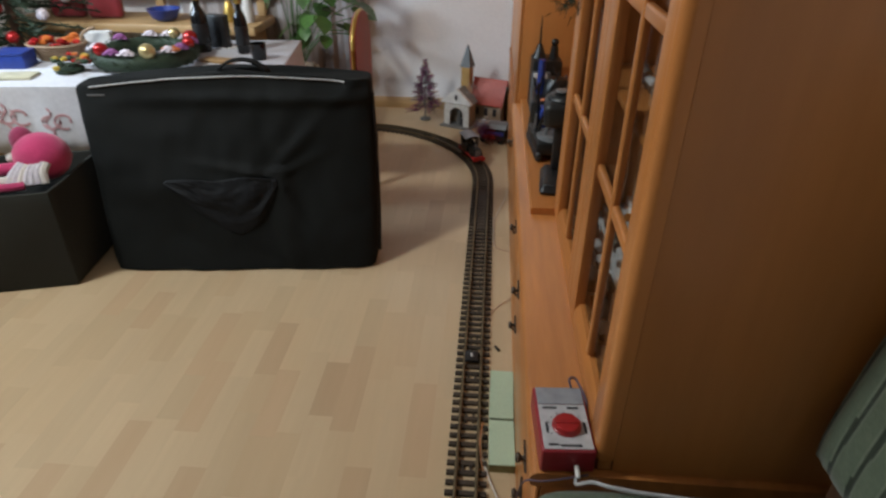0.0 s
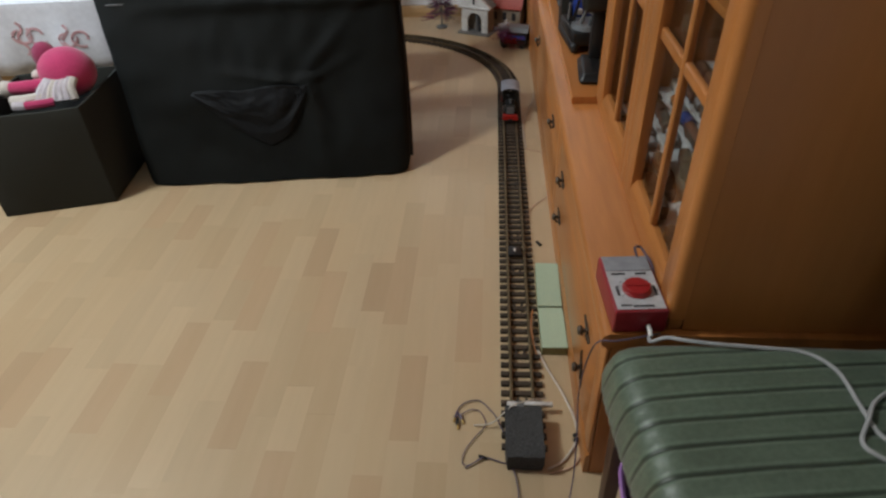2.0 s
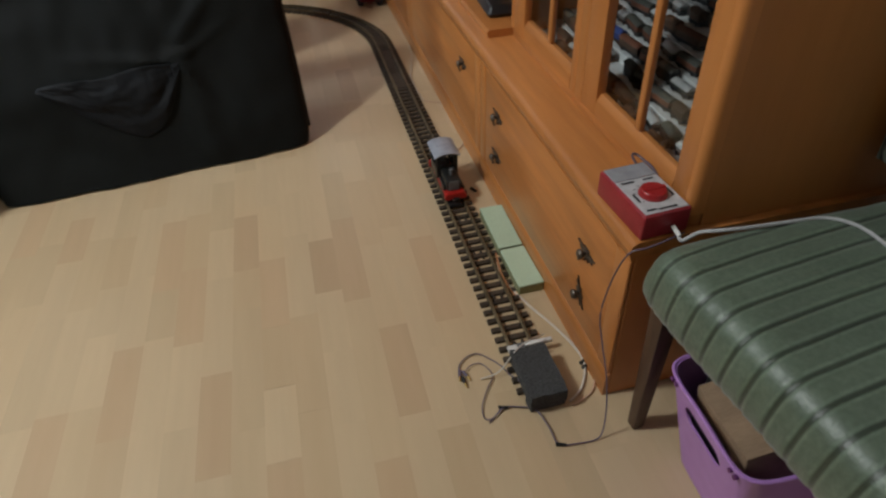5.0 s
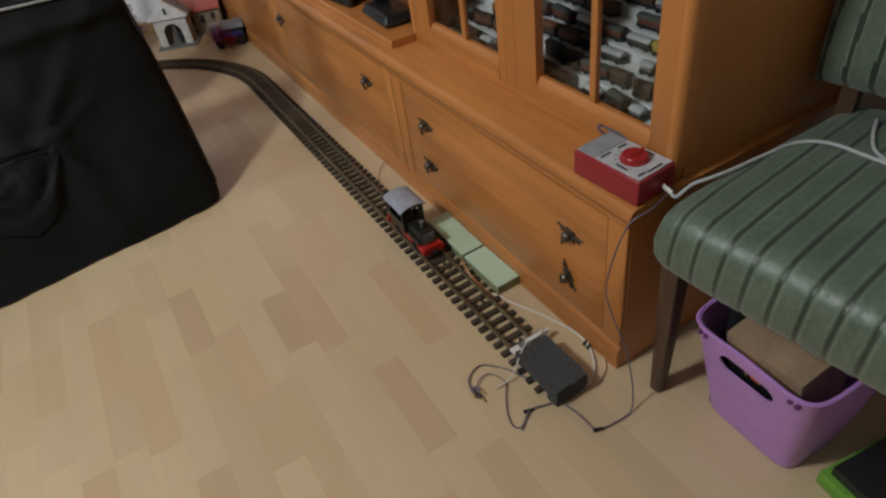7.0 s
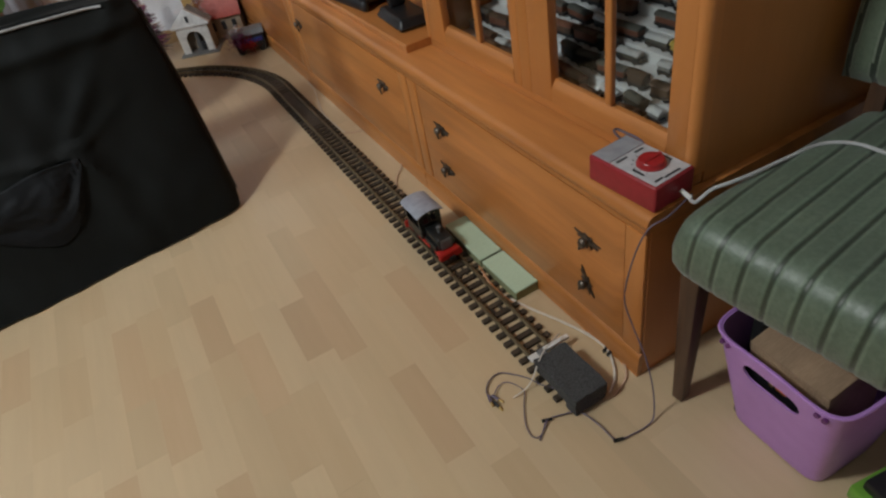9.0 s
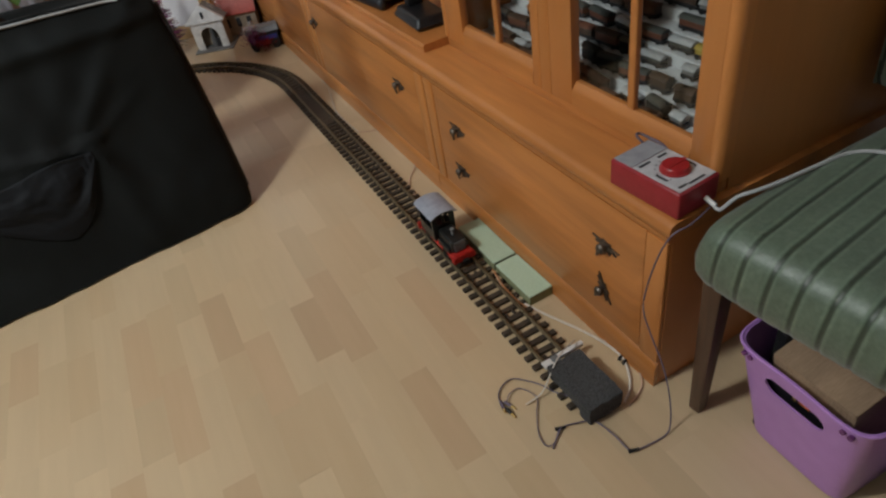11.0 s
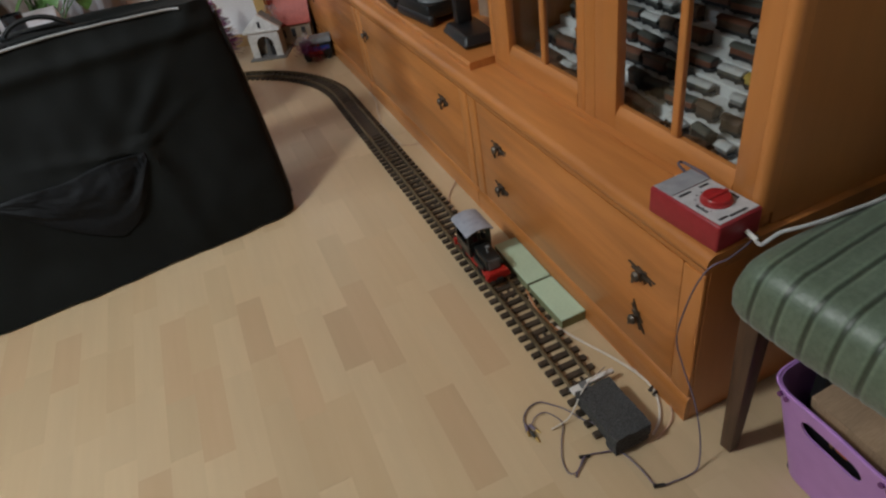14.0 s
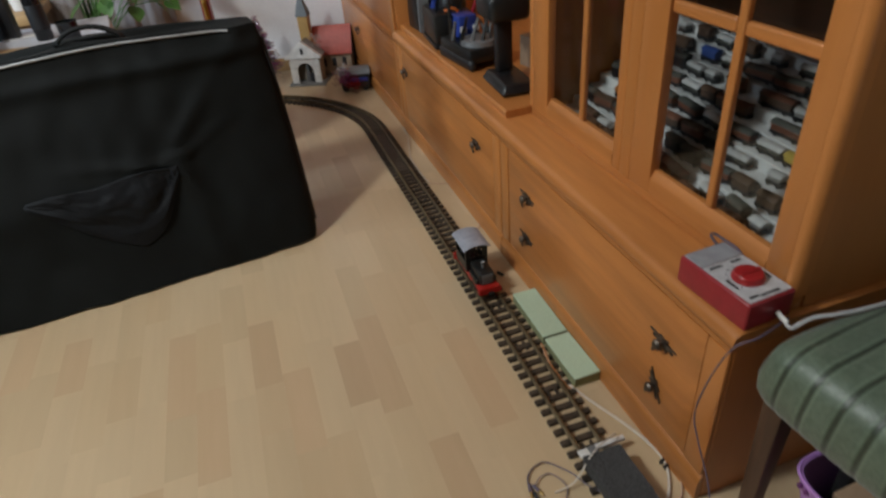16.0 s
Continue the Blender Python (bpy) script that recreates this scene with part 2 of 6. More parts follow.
WAGON = [mat("wagon_" + n, c, rough=0.5, scale=90, mix2=0.25, rand=0.15) for n, c in (
    ("brown", (0.095, 0.055, 0.036)), ("rust", (0.17, 0.066, 0.040)), ("slate", (0.075, 0.078, 0.070)), ("black", (0.016, 0.016, 0.018)),
    ("pale", (0.55, 0.56, 0.57)), ("grey", (0.20, 0.20, 0.20)), ("blue", (0.03, 0.07, 0.26)), ("yellow", (0.50, 0.36, 0.06)), ("orange", (0.48, 0.16, 0.03)))]


def glass_mat():
    m = bpy.data.materials.new("pane_glass")
    m.use_nodes = True
    nt = m.node_tree
    nt.nodes.remove(nt.nodes["Principled BSDF"])
    tr, gl, mx = nt.nodes.new("ShaderNodeBsdfTransparent"), nt.nodes.new("ShaderNodeBsdfGlossy"), nt.nodes.new("ShaderNodeMixShader")
    gl.inputs["Roughness"].default_value = 0.03
    tr.inputs[0].default_value = (0.93, 0.95, 0.94, 1)
    lw = nt.nodes.new("ShaderNodeLayerWeight")
    lw.inputs["Blend"].default_value = 0.5
    pw, ma = nt.nodes.new("ShaderNodeMath"), nt.nodes.new("ShaderNodeMath")
    pw.operation, ma.operation = "POWER", "MULTIPLY_ADD"
    pw.inputs[1].default_value = 4.0
    ma.inputs[1].default_value, ma.inputs[2].default_value = 0.5, 0.03
    nt.links.new(lw.outputs["Facing"], pw.inputs[0])
    nt.links.new(pw.outputs[0], ma.inputs[0])
    nt.links.new(ma.outputs[0], mx.inputs[0])
    nt.links.new(tr.outputs[0], mx.inputs[1])
    nt.links.new(gl.outputs[0], mx.inputs[2])
    nt.links.new(mx.outputs[0], nt.nodes["Material Output"].inputs[0])
    return m


GLASS = glass_mat()


# ---- building helpers ----
def thing(name, at=(0, 0, 0), rz=0.0, label="", category="", group="", kind=""):
    ob = new(name)
    ob.empty_display_size = 0.05
    ob.matrix_basis = pose(*at, 0, 0, rz)
    return tagged(ob, label, category, group, kind)


def finish(bm, smooth=True):
    me = bpy.data.meshes.new("mesh")
    bmesh.ops.recalc_face_normals(bm, faces=bm.faces)
    bm.to_mesh(me)
    bm.free()
    if smooth:
        me.polygons.foreach_set("use_smooth", [True] * len(me.polygons))
        me.set_sharp_from_angle(angle=radians(38))
    return me


def part(name, bm, material, parent, label="", world_space=False, smooth=True):
    """One mesh under a thing or a part. world_space: the vertices are in the room's metres."""
    if world_space:
        o = parent
        m = Matrix()
        while o is not None:
            m = o.matrix_basis @ m
            o = o.parent
        bmesh.ops.transform(bm, matrix=m.inverted(), verts=bm.verts)
    me = finish(bm, smooth)
    me.materials.append(material)
    ob = new(name, me)
    ob.parent = parent
    return tagged(ob, label)


def single(name, bm, material, label, category, group="", kind="", at=None, rz=0.0):
    """A thing of one mesh; at: where its own origin stands."""
    me = finish(bm)
    me.materials.append(material)
    ob = new(name, me)
    if at is not None:
        ob.matrix_basis = pose(*at, 0, 0, rz)
    return tagged(ob, label, category, group, kind)


def box(bm, x0, x1, y0, y1, z0, z1, bevel=0.0, seg=1):
    r = bmesh.ops.create_cube(bm, size=1, matrix=Matrix.LocRotScale(((x0 + x1) / 2, (y0 + y1) / 2, (z0 + z1) / 2), None, (abs(x1 - x0), abs(y1 - y0), abs(z1 - z0))))
    if bevel:
        edges = list({e for v in r["verts"] for e in v.link_edges})
        bmesh.ops.bevel(bm, geom=edges, offset=bevel, segments=seg, profile=0.5, affect="EDGES")
    return bm


def B(x0, x1, y0, y1, z0, z1, bevel=0.0, seg=2):
    return box(bmesh.new(), x0, x1, y0, y1, z0, z1, bevel, seg)


def cyl(bm, p0, p1, r0, r1=None, seg=16):
    p0, p1 = Vector(p0), Vector(p1)
    d = p1 - p0
    m = Matrix.Translation((p0 + p1) / 2) @ d.to_track_quat("Z", "Y").to_matrix().to_4x4()
    bmesh.ops.create_cone(bm, cap_ends=True, segments=seg, radius1=r0, radius2=r0 if r1 is None else r1, depth=d.length, matrix=m)
    return bm


def ball(bm, p, r, scale=(1, 1, 1), sub=2):
    bmesh.ops.create_icosphere(bm, subdivisions=sub, radius=r, matrix=Matrix.LocRotScale(p, None, scale))
    return bm


def smooth_path(pts, n=6):
    pts = [Vector(p) for p in pts]
    out = []
    for i in range(len(pts) - 1):
        a, b, c, d = pts[max(i - 1, 0)], pts[i], pts[i + 1], pts[min(i + 2, len(pts) - 1)]
        for k in range(n):
            t = k / n
            out.append(0.5 * (2 * b + (c - a) * t + (2 * a - 5 * b + 4 * c - d) * t * t + (3 * b - a - 3 * c + d) * t ** 3))
    return out + [pts[-1]]


def tube(bm, pts, r, seg=7, n=6, profile=None):
    """A tube, or a bar of the given (side, up) outline, along a smooth line."""
    path = smooth_path(pts, n) if n else [Vector(p) for p in pts]
    rings = []
    for i, p in enumerate(path):
        d = (path[min(i + 1, len(path) - 1)] - path[max(i - 1, 0)]).normalized()
        side = d.cross(Vector((0, 0, 1)))
        side = side.normalized() if side.length > 1e-4 else Vector((1, 0, 0))
        up = side.cross(d)
        shape = profile or [(r * math.cos(2 * math.pi * k / seg), r * math.sin(2 * math.pi * k / seg)) for k in range(seg)]
        rings.append([bm.verts.new(p + side * a + up * b) for a, b in shape])
    m = len(rings[0])
    for a, b in zip(rings, rings[1:]):
        for k in range(m):
            bm.faces.new((a[k], a[(k + 1) % m], b[(k + 1) % m], b[k]))
    bm.faces.new(rings[0])
    bm.faces.new(rings[-1][::-1])
    return bm


def lathe(bm, profile, at=(0, 0, 0), seg=24):
    at = Vector(at)
    rings = []
    for r, z in profile:
        rings.append([bm.verts.new(at + Vector((max(r, 1e-4) * math.cos(2 * math.pi * k / seg), max(r, 1e-4) * math.sin(2 * math.pi * k / seg), z))) for k in range(seg)])
    for a, b in zip(rings, rings[1:]):
        for k in range(seg):
            bm.faces.new((a[k], a[(k + 1) % seg], b[(k + 1) % seg], b[k]))
    bm.faces.new(rings[0][::-1])
    bm.faces.new(rings[-1])
    return bm


def prism(bm, outline, x0, x1, axis="x"):
    """An outline extruded along one axis; outline in the two other axes, in order."""
    def at(u, v, w):
        return {"x": (w, u, v), "y": (u, w, v), "z": (u, v, w)}[axis]
    a = [bm.verts.new(at(u, v, x0)) for u, v in outline]
    b = [bm.verts.new(at(u, v, x1)) for u, v in outline]
    n = len(a)
    for k in range(n):
        bm.faces.new((a[k], a[(k + 1) % n], b[(k + 1) % n], b[k]))
    bm.faces.new(a[::-1])
    bm.faces.new(b)
    return bm
FELT_GREY = mat("grey_cover_cloth", (0.20, 0.19, 0.18), (0.16, 0.152, 0.145), rough=0.9, scale=200, bump=0.2)

# ---- the room ----
X0, X1, Y0, Y1, CEILING = -3.2, 1.10, -1.6, 4.20, 2.56


def room():
    single("wall_north", B(X0 - 0.12, X1 + 0.12, Y1, Y1 + 0.12, 0, CEILING), WALL, "pale grey plastered wall behind the cabinets", "wall", kind="structure")
    single("wall_east", B(X1, X1 + 0.12, Y0, Y1, 0, CEILING), WALL, "pale plastered wall behind the wall unit", "wall", kind="structure")
    single("wall_west", B(X0 - 0.12, X0, Y0, Y1, 0, CEILING), WALL_DIM, "unseen wall, toned dark to cut bounced light", "wall", kind="structure")
    single("wall_south", B(X0 - 0.12, X1 + 0.12, Y0 - 0.12, Y0, 0, CEILING), WALL_DIM, "unseen wall, toned dark to cut bounced light", "wall", kind="structure")
    single("ceiling", B(X0, X1, Y0, Y1, CEILING, CEILING + 0.1), CEIL, "plain unseen ceiling, grey to cut bounced light", "ceiling", kind="structure")
    bm = bmesh.new()
    prism(bm, [(Y1 - 0.001, 0.0), (Y1 - 0.018, 0.0), (Y1 - 0.018, 0.045), (Y1 - 0.010, 0.058), (Y1 - 0.001, 0.06)], X0, 0.57, "x")
    single("baseboard", bm, BEECH, "light brown wooden baseboard along the wall", "baseboard", kind="structure")


room()


# ---- wall unit ----
FX = 0.575          # front of the base units
TOP = 0.392         # base top
UX = 0.655          # front of the glazed upper unit
YA, YB, YC = 1.312, 2.14, 3.10


def handle(parent, y, z, tilt=6.0):
    """Antique pull: ragged leaf-shaped back plate with a turned knob and a hanging drop."""
    x = FX - 0.0125
    star = ((80, 0.030), (93, 0.013), (104, 0.023), (125, 0.010), (150, 0.019), (165, 0.010), (180, 0.028), (195, 0.010), (212, 0.021), (232, 0.009), (254, 0.024), (268, 0.013), (284, 0.029), (305, 0.010), (328, 0.017), (0, 0.010), (36, 0.016), (58, 0.010))
    ct, st = math.cos(radians(tilt)), math.sin(radians(tilt))
    leaf = [(1.22 * r * math.sin(radians(a)), 0.74 * r * math.cos(radians(a))) for a, r in star]
    bm = prism(bmesh.new(), [(y + u * ct - v * st, z + u * st + v * ct) for u, v in leaf], x - 0.0035, x + 0.0008, "x")
    h = part("handle", bm, IRON, parent, "antique dark iron pull with leaf plate", True)
    bm = lathe(bmesh.new(), [(0.004, 0.0), (0.004, 0.008), (0.009, 0.011), (0.010, 0.015), (0.007, 0.019)], (0, 0, 0), 12)
    bmesh.ops.transform(bm, matrix=pose(x, y, z, 0, -90, 0), verts=bm.verts)
    part("knob", bm, IRON, h, "", True)
    bm = tube(bmesh.new(), [(x - 0.008, y + 0.004, z - 0.004), (x - 0.010, y + 0.010, z - 0.012), (x - 0.007, y + 0.016, z - 0.022), (x - 0.004, y + 0.021, z - 0.032)], 0.0030, 6, 4)
    part("drop", bm, IRON, h, "", True)


def raised_panel(bm, y0, y1, z0, z1, x, d=0.008, b=0.022):
    """A fielded panel: sloping edges up to a flat middle."""
    o = [(y0, z0), (y1, z0), (y1, z1), (y0, z1)]
    i = [(y0 + b, z0 + b), (y1 - b, z0 + b), (y1 - b, z1 - b), (y0 + b, z1 - b)]
    ov = [bm.verts.new((x, *p)) for p in o]
    iv = [bm.verts.new((x - d, *p)) for p in i]
    bk = [bm.verts.new((x + 0.012, *p)) for p in o]
    for k in range(4):
        n = (k + 1) % 4
        bm.faces.new((ov[k], ov[n], iv[n], iv[k]))
        bm.faces.new((bk[k], bk[n], ov[n], ov[k]))
    bm.faces.new(iv)
    bm.faces.new(bk[::-1])
    return bm


def base_unit(y0, y1, handles, label, split=None):
    u = thing("base_cabinet", (0.8, (y0 + y1) / 2, 0), 0, label, "cabinet", "base units of the wall unit")
    bm = bmesh.new()
    box(bm, FX, X1 - 0.004, y0 + 0.0015, y1 - 0.0015, 0.0, TOP - 0.03, 0.002, 1)
    part("body", bm, WOOD_UP, u, "", True)
    # plinth with a rounded upper edge
    bm = prism(bmesh.new(), [(FX - 0.001, 0.0), (FX - 0.011, 0.0), (FX - 0.011, 0.040), (FX - 0.009, 0.052), (FX - 0.005, 0.058), (FX - 0.001, 0.060)], y0 + 0.0015, y1 - 0.0015, "y")
    part("plinth", bm, WOOD, u, "rounded plinth moulding", True)
    # corner stiles
    for a, b in ((y0 + 0.002, y0 + 0.048), (y1 - 0.048, y1 - 0.002)):
        part("stile", B(FX - 0.009, FX - 0.0005, a, b, 0.061, TOP - 0.052, 0.004), WOOD_UP, u, "", True)
    # top moulding
    bm = prism(bmesh.new(), [(FX - 0.001, TOP - 0.051), (FX - 0.006, TOP - 0.051), (FX - 0.010, TOP - 0.044), (FX - 0.010, TOP - 0.038), (FX - 0.016, TOP - 0.031), (FX - 0.001, TOP - 0.031)], y0 + 0.0015, y1 - 0.0015, "y")
    part("moulding", bm, WOOD, u, "", True)
    zs = [(0.064, TOP - 0.054)] if split is None else [(0.064, split - 0.001), (split + 0.001, TOP - 0.054)]
    for z0, z1 in zs:
        bm = bmesh.new()
        raised_panel(bm, y0 + 0.050, y1 - 0.050, z0, z1, FX - 0.006, 0.006, 0.016)
        d = part("drawer_front", bm, WOOD, u, "fielded pine front", True)
        for hy, hz in handles:
            if z0 < hz < z1:
                handle(d, hy, hz, 62.0 if hy < 1.6 and hz < 0.2 else 6.0)
    return u


base_unit(YA, YB, [(1.446, 0.255), (1.450, 0.150), (1.970, 0.264), (1.974, 0.150)], "honey-coloured pine base cabinet with antique iron pulls beside the model track")
base_unit(YB, YC, [(2.292, 0.270), (2.995, 0.270)], "honey-coloured pine base cabinet with a single drop front")
base_unit(YC, Y1 - 0.004, [(3.80, 0.245)], "honey-coloured pine base cabinet in the corner by the wall")


def base_top():
    t = thing("worktop", (0.8, 2.2, TOP - 0.03), 0, "honey pine top board running along the base cabinets", "worktop")
    prof = [(X1 - 0.004, TOP - 0.0295), (FX - 0.016, TOP - 0.0295), (FX - 0.021, TOP - 0.024), (FX - 0.022, TOP - 0.014), (FX - 0.018, TOP - 0.005), (FX - 0.010, TOP), (X1 - 0.004, TOP)]
    part("board", prism(bmesh.new(), prof, YA - 0.012, YC - 0.002, "y"), WOOD, t, "", True)
    prof = [(X1 - 0.006, TOP + 0.0005), (FX + 0.014, TOP + 0.0005), (FX + 0.012, TOP + 0.014), (FX + 0.016, TOP + 0.020), (X1 - 0.006, TOP + 0.020)]
    part("raised_board", prism(bmesh.new(), prof, YB + 0.004, YC - 0.003, "y"), WOOD, t, "raised board under the open niche", True)


base_top()
UP_H = 2.05


def glazed_unit():
    u = thing("display_cabinet", (0.85, (YA + YB) / 2, TOP), 0, "honey pine display cabinet with two glazed doors, full of model wagons", "cabinet")
    z0 = TOP + 0.0008
    part("side_panel", B(UX + 0.0202, X1 - 0.004, YA, YA + 0.022, z0, UP_H, 0.0005, 1), WOOD_UP, u, "", True)
    part("side_panel", B(UX + 0.004, X1 - 0.004, YB - 0.024, YB - 0.002, z0, UP_H, 0.003), WOOD_UP, u, "", True)
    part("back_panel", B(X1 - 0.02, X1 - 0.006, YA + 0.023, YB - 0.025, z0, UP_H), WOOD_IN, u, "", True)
    part("top_panel", B(UX + 0.004, X1 - 0.021, YA + 0.0225, YB - 0.0245, UP_H - 0.024, UP_H - 0.002), WOOD, u, "", True)
    part("base_panel", B(UX + 0.022, X1 - 0.021, YA + 0.0225, YB - 0.0245, z0, z0 + 0.016), RISER, u, "pale lining under the wagons", True)
    part("base_rail", B(UX - 0.002, UX + 0.0198, YA + 0.001, YB - 0.003, z0, z0 + 0.022, 0.004), WOOD, u, "", True)
    for z in (0.79, 1.18, 1.55):
        part("shelf", B(UX + 0.06, X1 - 0.021, YA + 0.0225, YB - 0.0245, z, z + 0.014, 0.002), WOOD, u, "", True)
    # stiles with rounded outer edge
    corner = [(UX + 0.020, YA - 0.0004), (UX + 0.0075, YA - 0.0004), (UX + 0.006, YA - 0.0004)]
    corner += [(UX + 0.006 - 0.0138 * math.sin(radians(15 * k)), YA + 0.0132 - 0.0136 * math.cos(radians(15 * k))) for k in range(1, 7)]
    corner += [(UX - 0.0078, YA + 0.0148), (UX + 0.020, YA + 0.0148)]
    part("stile", prism(bmesh.new(), corner, z0 + 0.0225, UP_H, "z"), WOOD_UP, u, "rounded corner stile", True)
    for a, b, r in ((YB - 0.021, YB - 0.002, 0.006), ((YA + YB) / 2 - 0.016, (YA + YB) / 2 + 0.016, 0.0012)):
        part("stile", B(UX - 0.0078, UX + 0.020, a, b, z0 + 0.0225, UP_H, r, 4), WOOD_UP, u, "", True)
    for y0, y1, g0, g1 in ((YA + 0.0150, (YA + YB) / 2 - 0.0165, 1.364, 1.646), ((YA + YB) / 2 + 0.0165, YB - 0.022, 1.768, 2.045)):
        d = part("door", B(UX - 0.008, UX + 0.012, y0, g0, z0 + 0.024, UP_H - 0.03, 0.002), WOOD_UP, u, "glazed pine door with glazing bars", True)
        part("door_stile", B(UX - 0.008, UX + 0.012, g1, y1, z0 + 0.024, UP_H - 0.03, 0.002), WOOD_UP, d, "", True)
        bm = prism(bmesh.new(), [(UX - 0.008, z0 + 0.025), (UX + 0.012, z0 + 0.025), (UX + 0.012, 0.462), (UX + 0.002, 0.462), (UX - 0.006, 0.450), (UX - 0.008, 0.442)], g0 + 0.0005, g1 - 0.0005, "y")
        part("bottom_rail", bm, WOOD, d, "", True)
        part("top_rail", B(UX - 0.008, UX + 0.012, g0 + 0.0005, g1 - 0.0005, UP_H - 0.09, UP_H - 0.031, 0.004), WOOD, d, "", True)
        ym = (g0 + g1) / 2 - 0.005
        part("glazing_bar", B(UX - 0.004, UX + 0.009, ym - 0.008, ym + 0.008, 0.463, UP_H - 0.091, 0.004, 3), WOOD_UP, d, "", True)
        for z in (0.742, 1.022, 1.302, 1.582):
            for a, b in ((g0 + 0.0005, ym - 0.0085), (ym + 0.0085, g1 - 0.0005)):
                part("glazing_bar", B(UX - 0.0035, UX + 0.0085, a, b, z - 0.010, z + 0.010, 0.004, 3), WOOD, d, "", True)
        g = part("pane", B(UX + 0.0095, UX + 0.0115, g0 + 0.0006, g1 - 0.0006, 0.4625, UP_H - 0.0915, 0), GLASS, d, "clear glass pane", True)
        g.visible_shadow = False


glazed_unit()


def corner_unit():
    u = thing("tall_cabinet", (0.8, 3.6, TOP), 0, "tall honey pine cabinet in the corner beside the open niche", "cabinet")
    z0 = TOP - 0.0295
    part("body", B(FX + 0.001, X1 - 0.004, YC + 0.0005, Y1 - 0.004, z0, UP_H, 0.003), WOOD_UP, u, "", True)
    for a, b in ((YC + 0.004, YC + 0.05), (Y1 - 0.06, Y1 - 0.008)):
        part("stile", B(FX - 0.010, FX + 0.0005, a, b, z0 + 0.002, UP_H, 0.004), WOOD_UP, u, "", True)
    bm = bmesh.new()
    raised_panel(bm, YC + 0.052, Y1 - 0.062, z0 + 0.03, UP_H - 0.05, FX - 0.004, 0.007, 0.03)
    part("door", bm, WOOD_UP, u, "fielded pine door", True)


corner_unit()


def niche_back():
    bm = B(0.93, 0.945, YB + 0.001, YC - 0.001, TOP + 0.018, UP_H, 0.001)
    single("niche_panel", bm, WOOD_UP, "pine back panel of the open niche", "panel", kind="structure")


niche_back()


# ---- model wagons behind the glass ----
def wagon(i, length, body, roof, hk):
    w = thing("model_wagon", (0, 0, 0), 0, "small model railway wagon on a shelf behind glass", "model wagon", "wagons in the display cabinet")
    wd = 0.021
    part("underframe", B(-wd / 2 + 0.002, wd / 2 - 0.002, -length / 2, length / 2, 0.003, 0.010, 0.001, 1), WAGON[3], w)
    part("body", B(-wd / 2, wd / 2, -length / 2 + 0.003, length / 2 - 0.003, 0.0102, 0.0102 + 0.0155 * hk, 0.0015, 1), body, w)
    zr = 0.0103 + 0.0155 * hk
    pr = [(-wd / 2 - 0.001, zr), (wd / 2 + 0.001, zr), (wd / 2 - 0.003, zr + 0.0044), (0, zr + 0.0069), (-wd / 2 + 0.003, zr + 0.0044)]
    part("roof", prism(bmesh.new(), pr, -length / 2 + 0.001, length / 2 - 0.001, "y"), roof, w)
    for y in (-length * 0.3, length * 0.3):
        bm = bmesh.new()
        for x in (-0.008, 0.008):
            cyl(bm, (x - 0.001, y, 0.0045), (x + 0.001, y, 0.0045), 0.0045, None, 8)
        part("wheelset", bm, WAGON[3], w)
    return w


def wagons():
    rnd = random.Random(5)
    kinds = []
    for i, (ln, a, b, hk) in enumerate([(0.044, 0, 0, 1.0), (0.070, 1, 2, 0.8), (0.032, 5, 4, 0.55), (0.052, 3, 2, 1.1), (0.080, 0, 1, 0.9), (0.056, 2, 4, 0.5), (0.038, 7, 7, 0.6), (0.046, 6, 6, 0.9), (0.034, 8, 8, 0.5), (0.064, 1, 0, 1.05)]):
        k = wagon(i, ln, WAGON[a], WAGON[b], hk)
        kinds.append((k, ln))
    used = set()
    weights = [5, 4, 5, 4, 4, 5, 1.6, 1.3, 1.6, 4]
    rows = [(0.700 + 0.035 * j, TOP + 0.0174 + 0.022 * max(0, j - 1)) for j in range(10)]
    first = True
    for j, (x, z) in enumerate(rows):
        if j >= 2:      # display step under the row
            s = thing("display_step", (x, 1.72, TOP + 0.0172), 0, "pale stepped riser under a row of model wagons", "riser", "risers in the display cabinet")
            part("riser", B(x - 0.0172, x + 0.0172, YA + 0.028, YB - 0.030, TOP + 0.0172, z - 0.0004, 0.001, 1), RISER, s, "", True)
        y = YA + 0.035 + rnd.random() * 0.04
        while True:
            k = rnd.choices(range(10), weights)[0]
            ob, ln = kinds[k]
            if y + ln > YB - 0.035:
                break
            m = pose(x + rnd.uniform(-0.003, 0.003), y + ln / 2, z, 0, 0, rnd.uniform(-9, 9))
            if k in used:
                copy_thing(ob, m)
            else:
                ob.matrix_basis = m
                used.add(k)
            y += ln + (0.006 if rnd.random() < 0.5 else rnd.uniform(0.012, 0.06))
    for k, (ob, ln) in enumerate(kinds):
        if k not in used:
            ob.matrix_basis = pose(0.72, 1.5 + 0.05 * k, TOP + 0.3)
    # upper shelf: a few wagons
    for z in (0.8045, 1.1945):
        y = YA + 0.06
        while y < YB - 0.15:
            k = rnd.choices(range(10), weights)[0]
            ob, ln = kinds[k]
            copy_thing(ob, pose(0.78, y + ln / 2, z, 0, 0, rnd.uniform(-3, 3)))
            y += ln + rnd.uniform(0.004, 0.03)


wagons()

# ---- model railway ----
TX, TC, TR = 0.454, 3.16, 0.670     # centre line of the straight, where the curve starts, its radius
CX = TX - TR


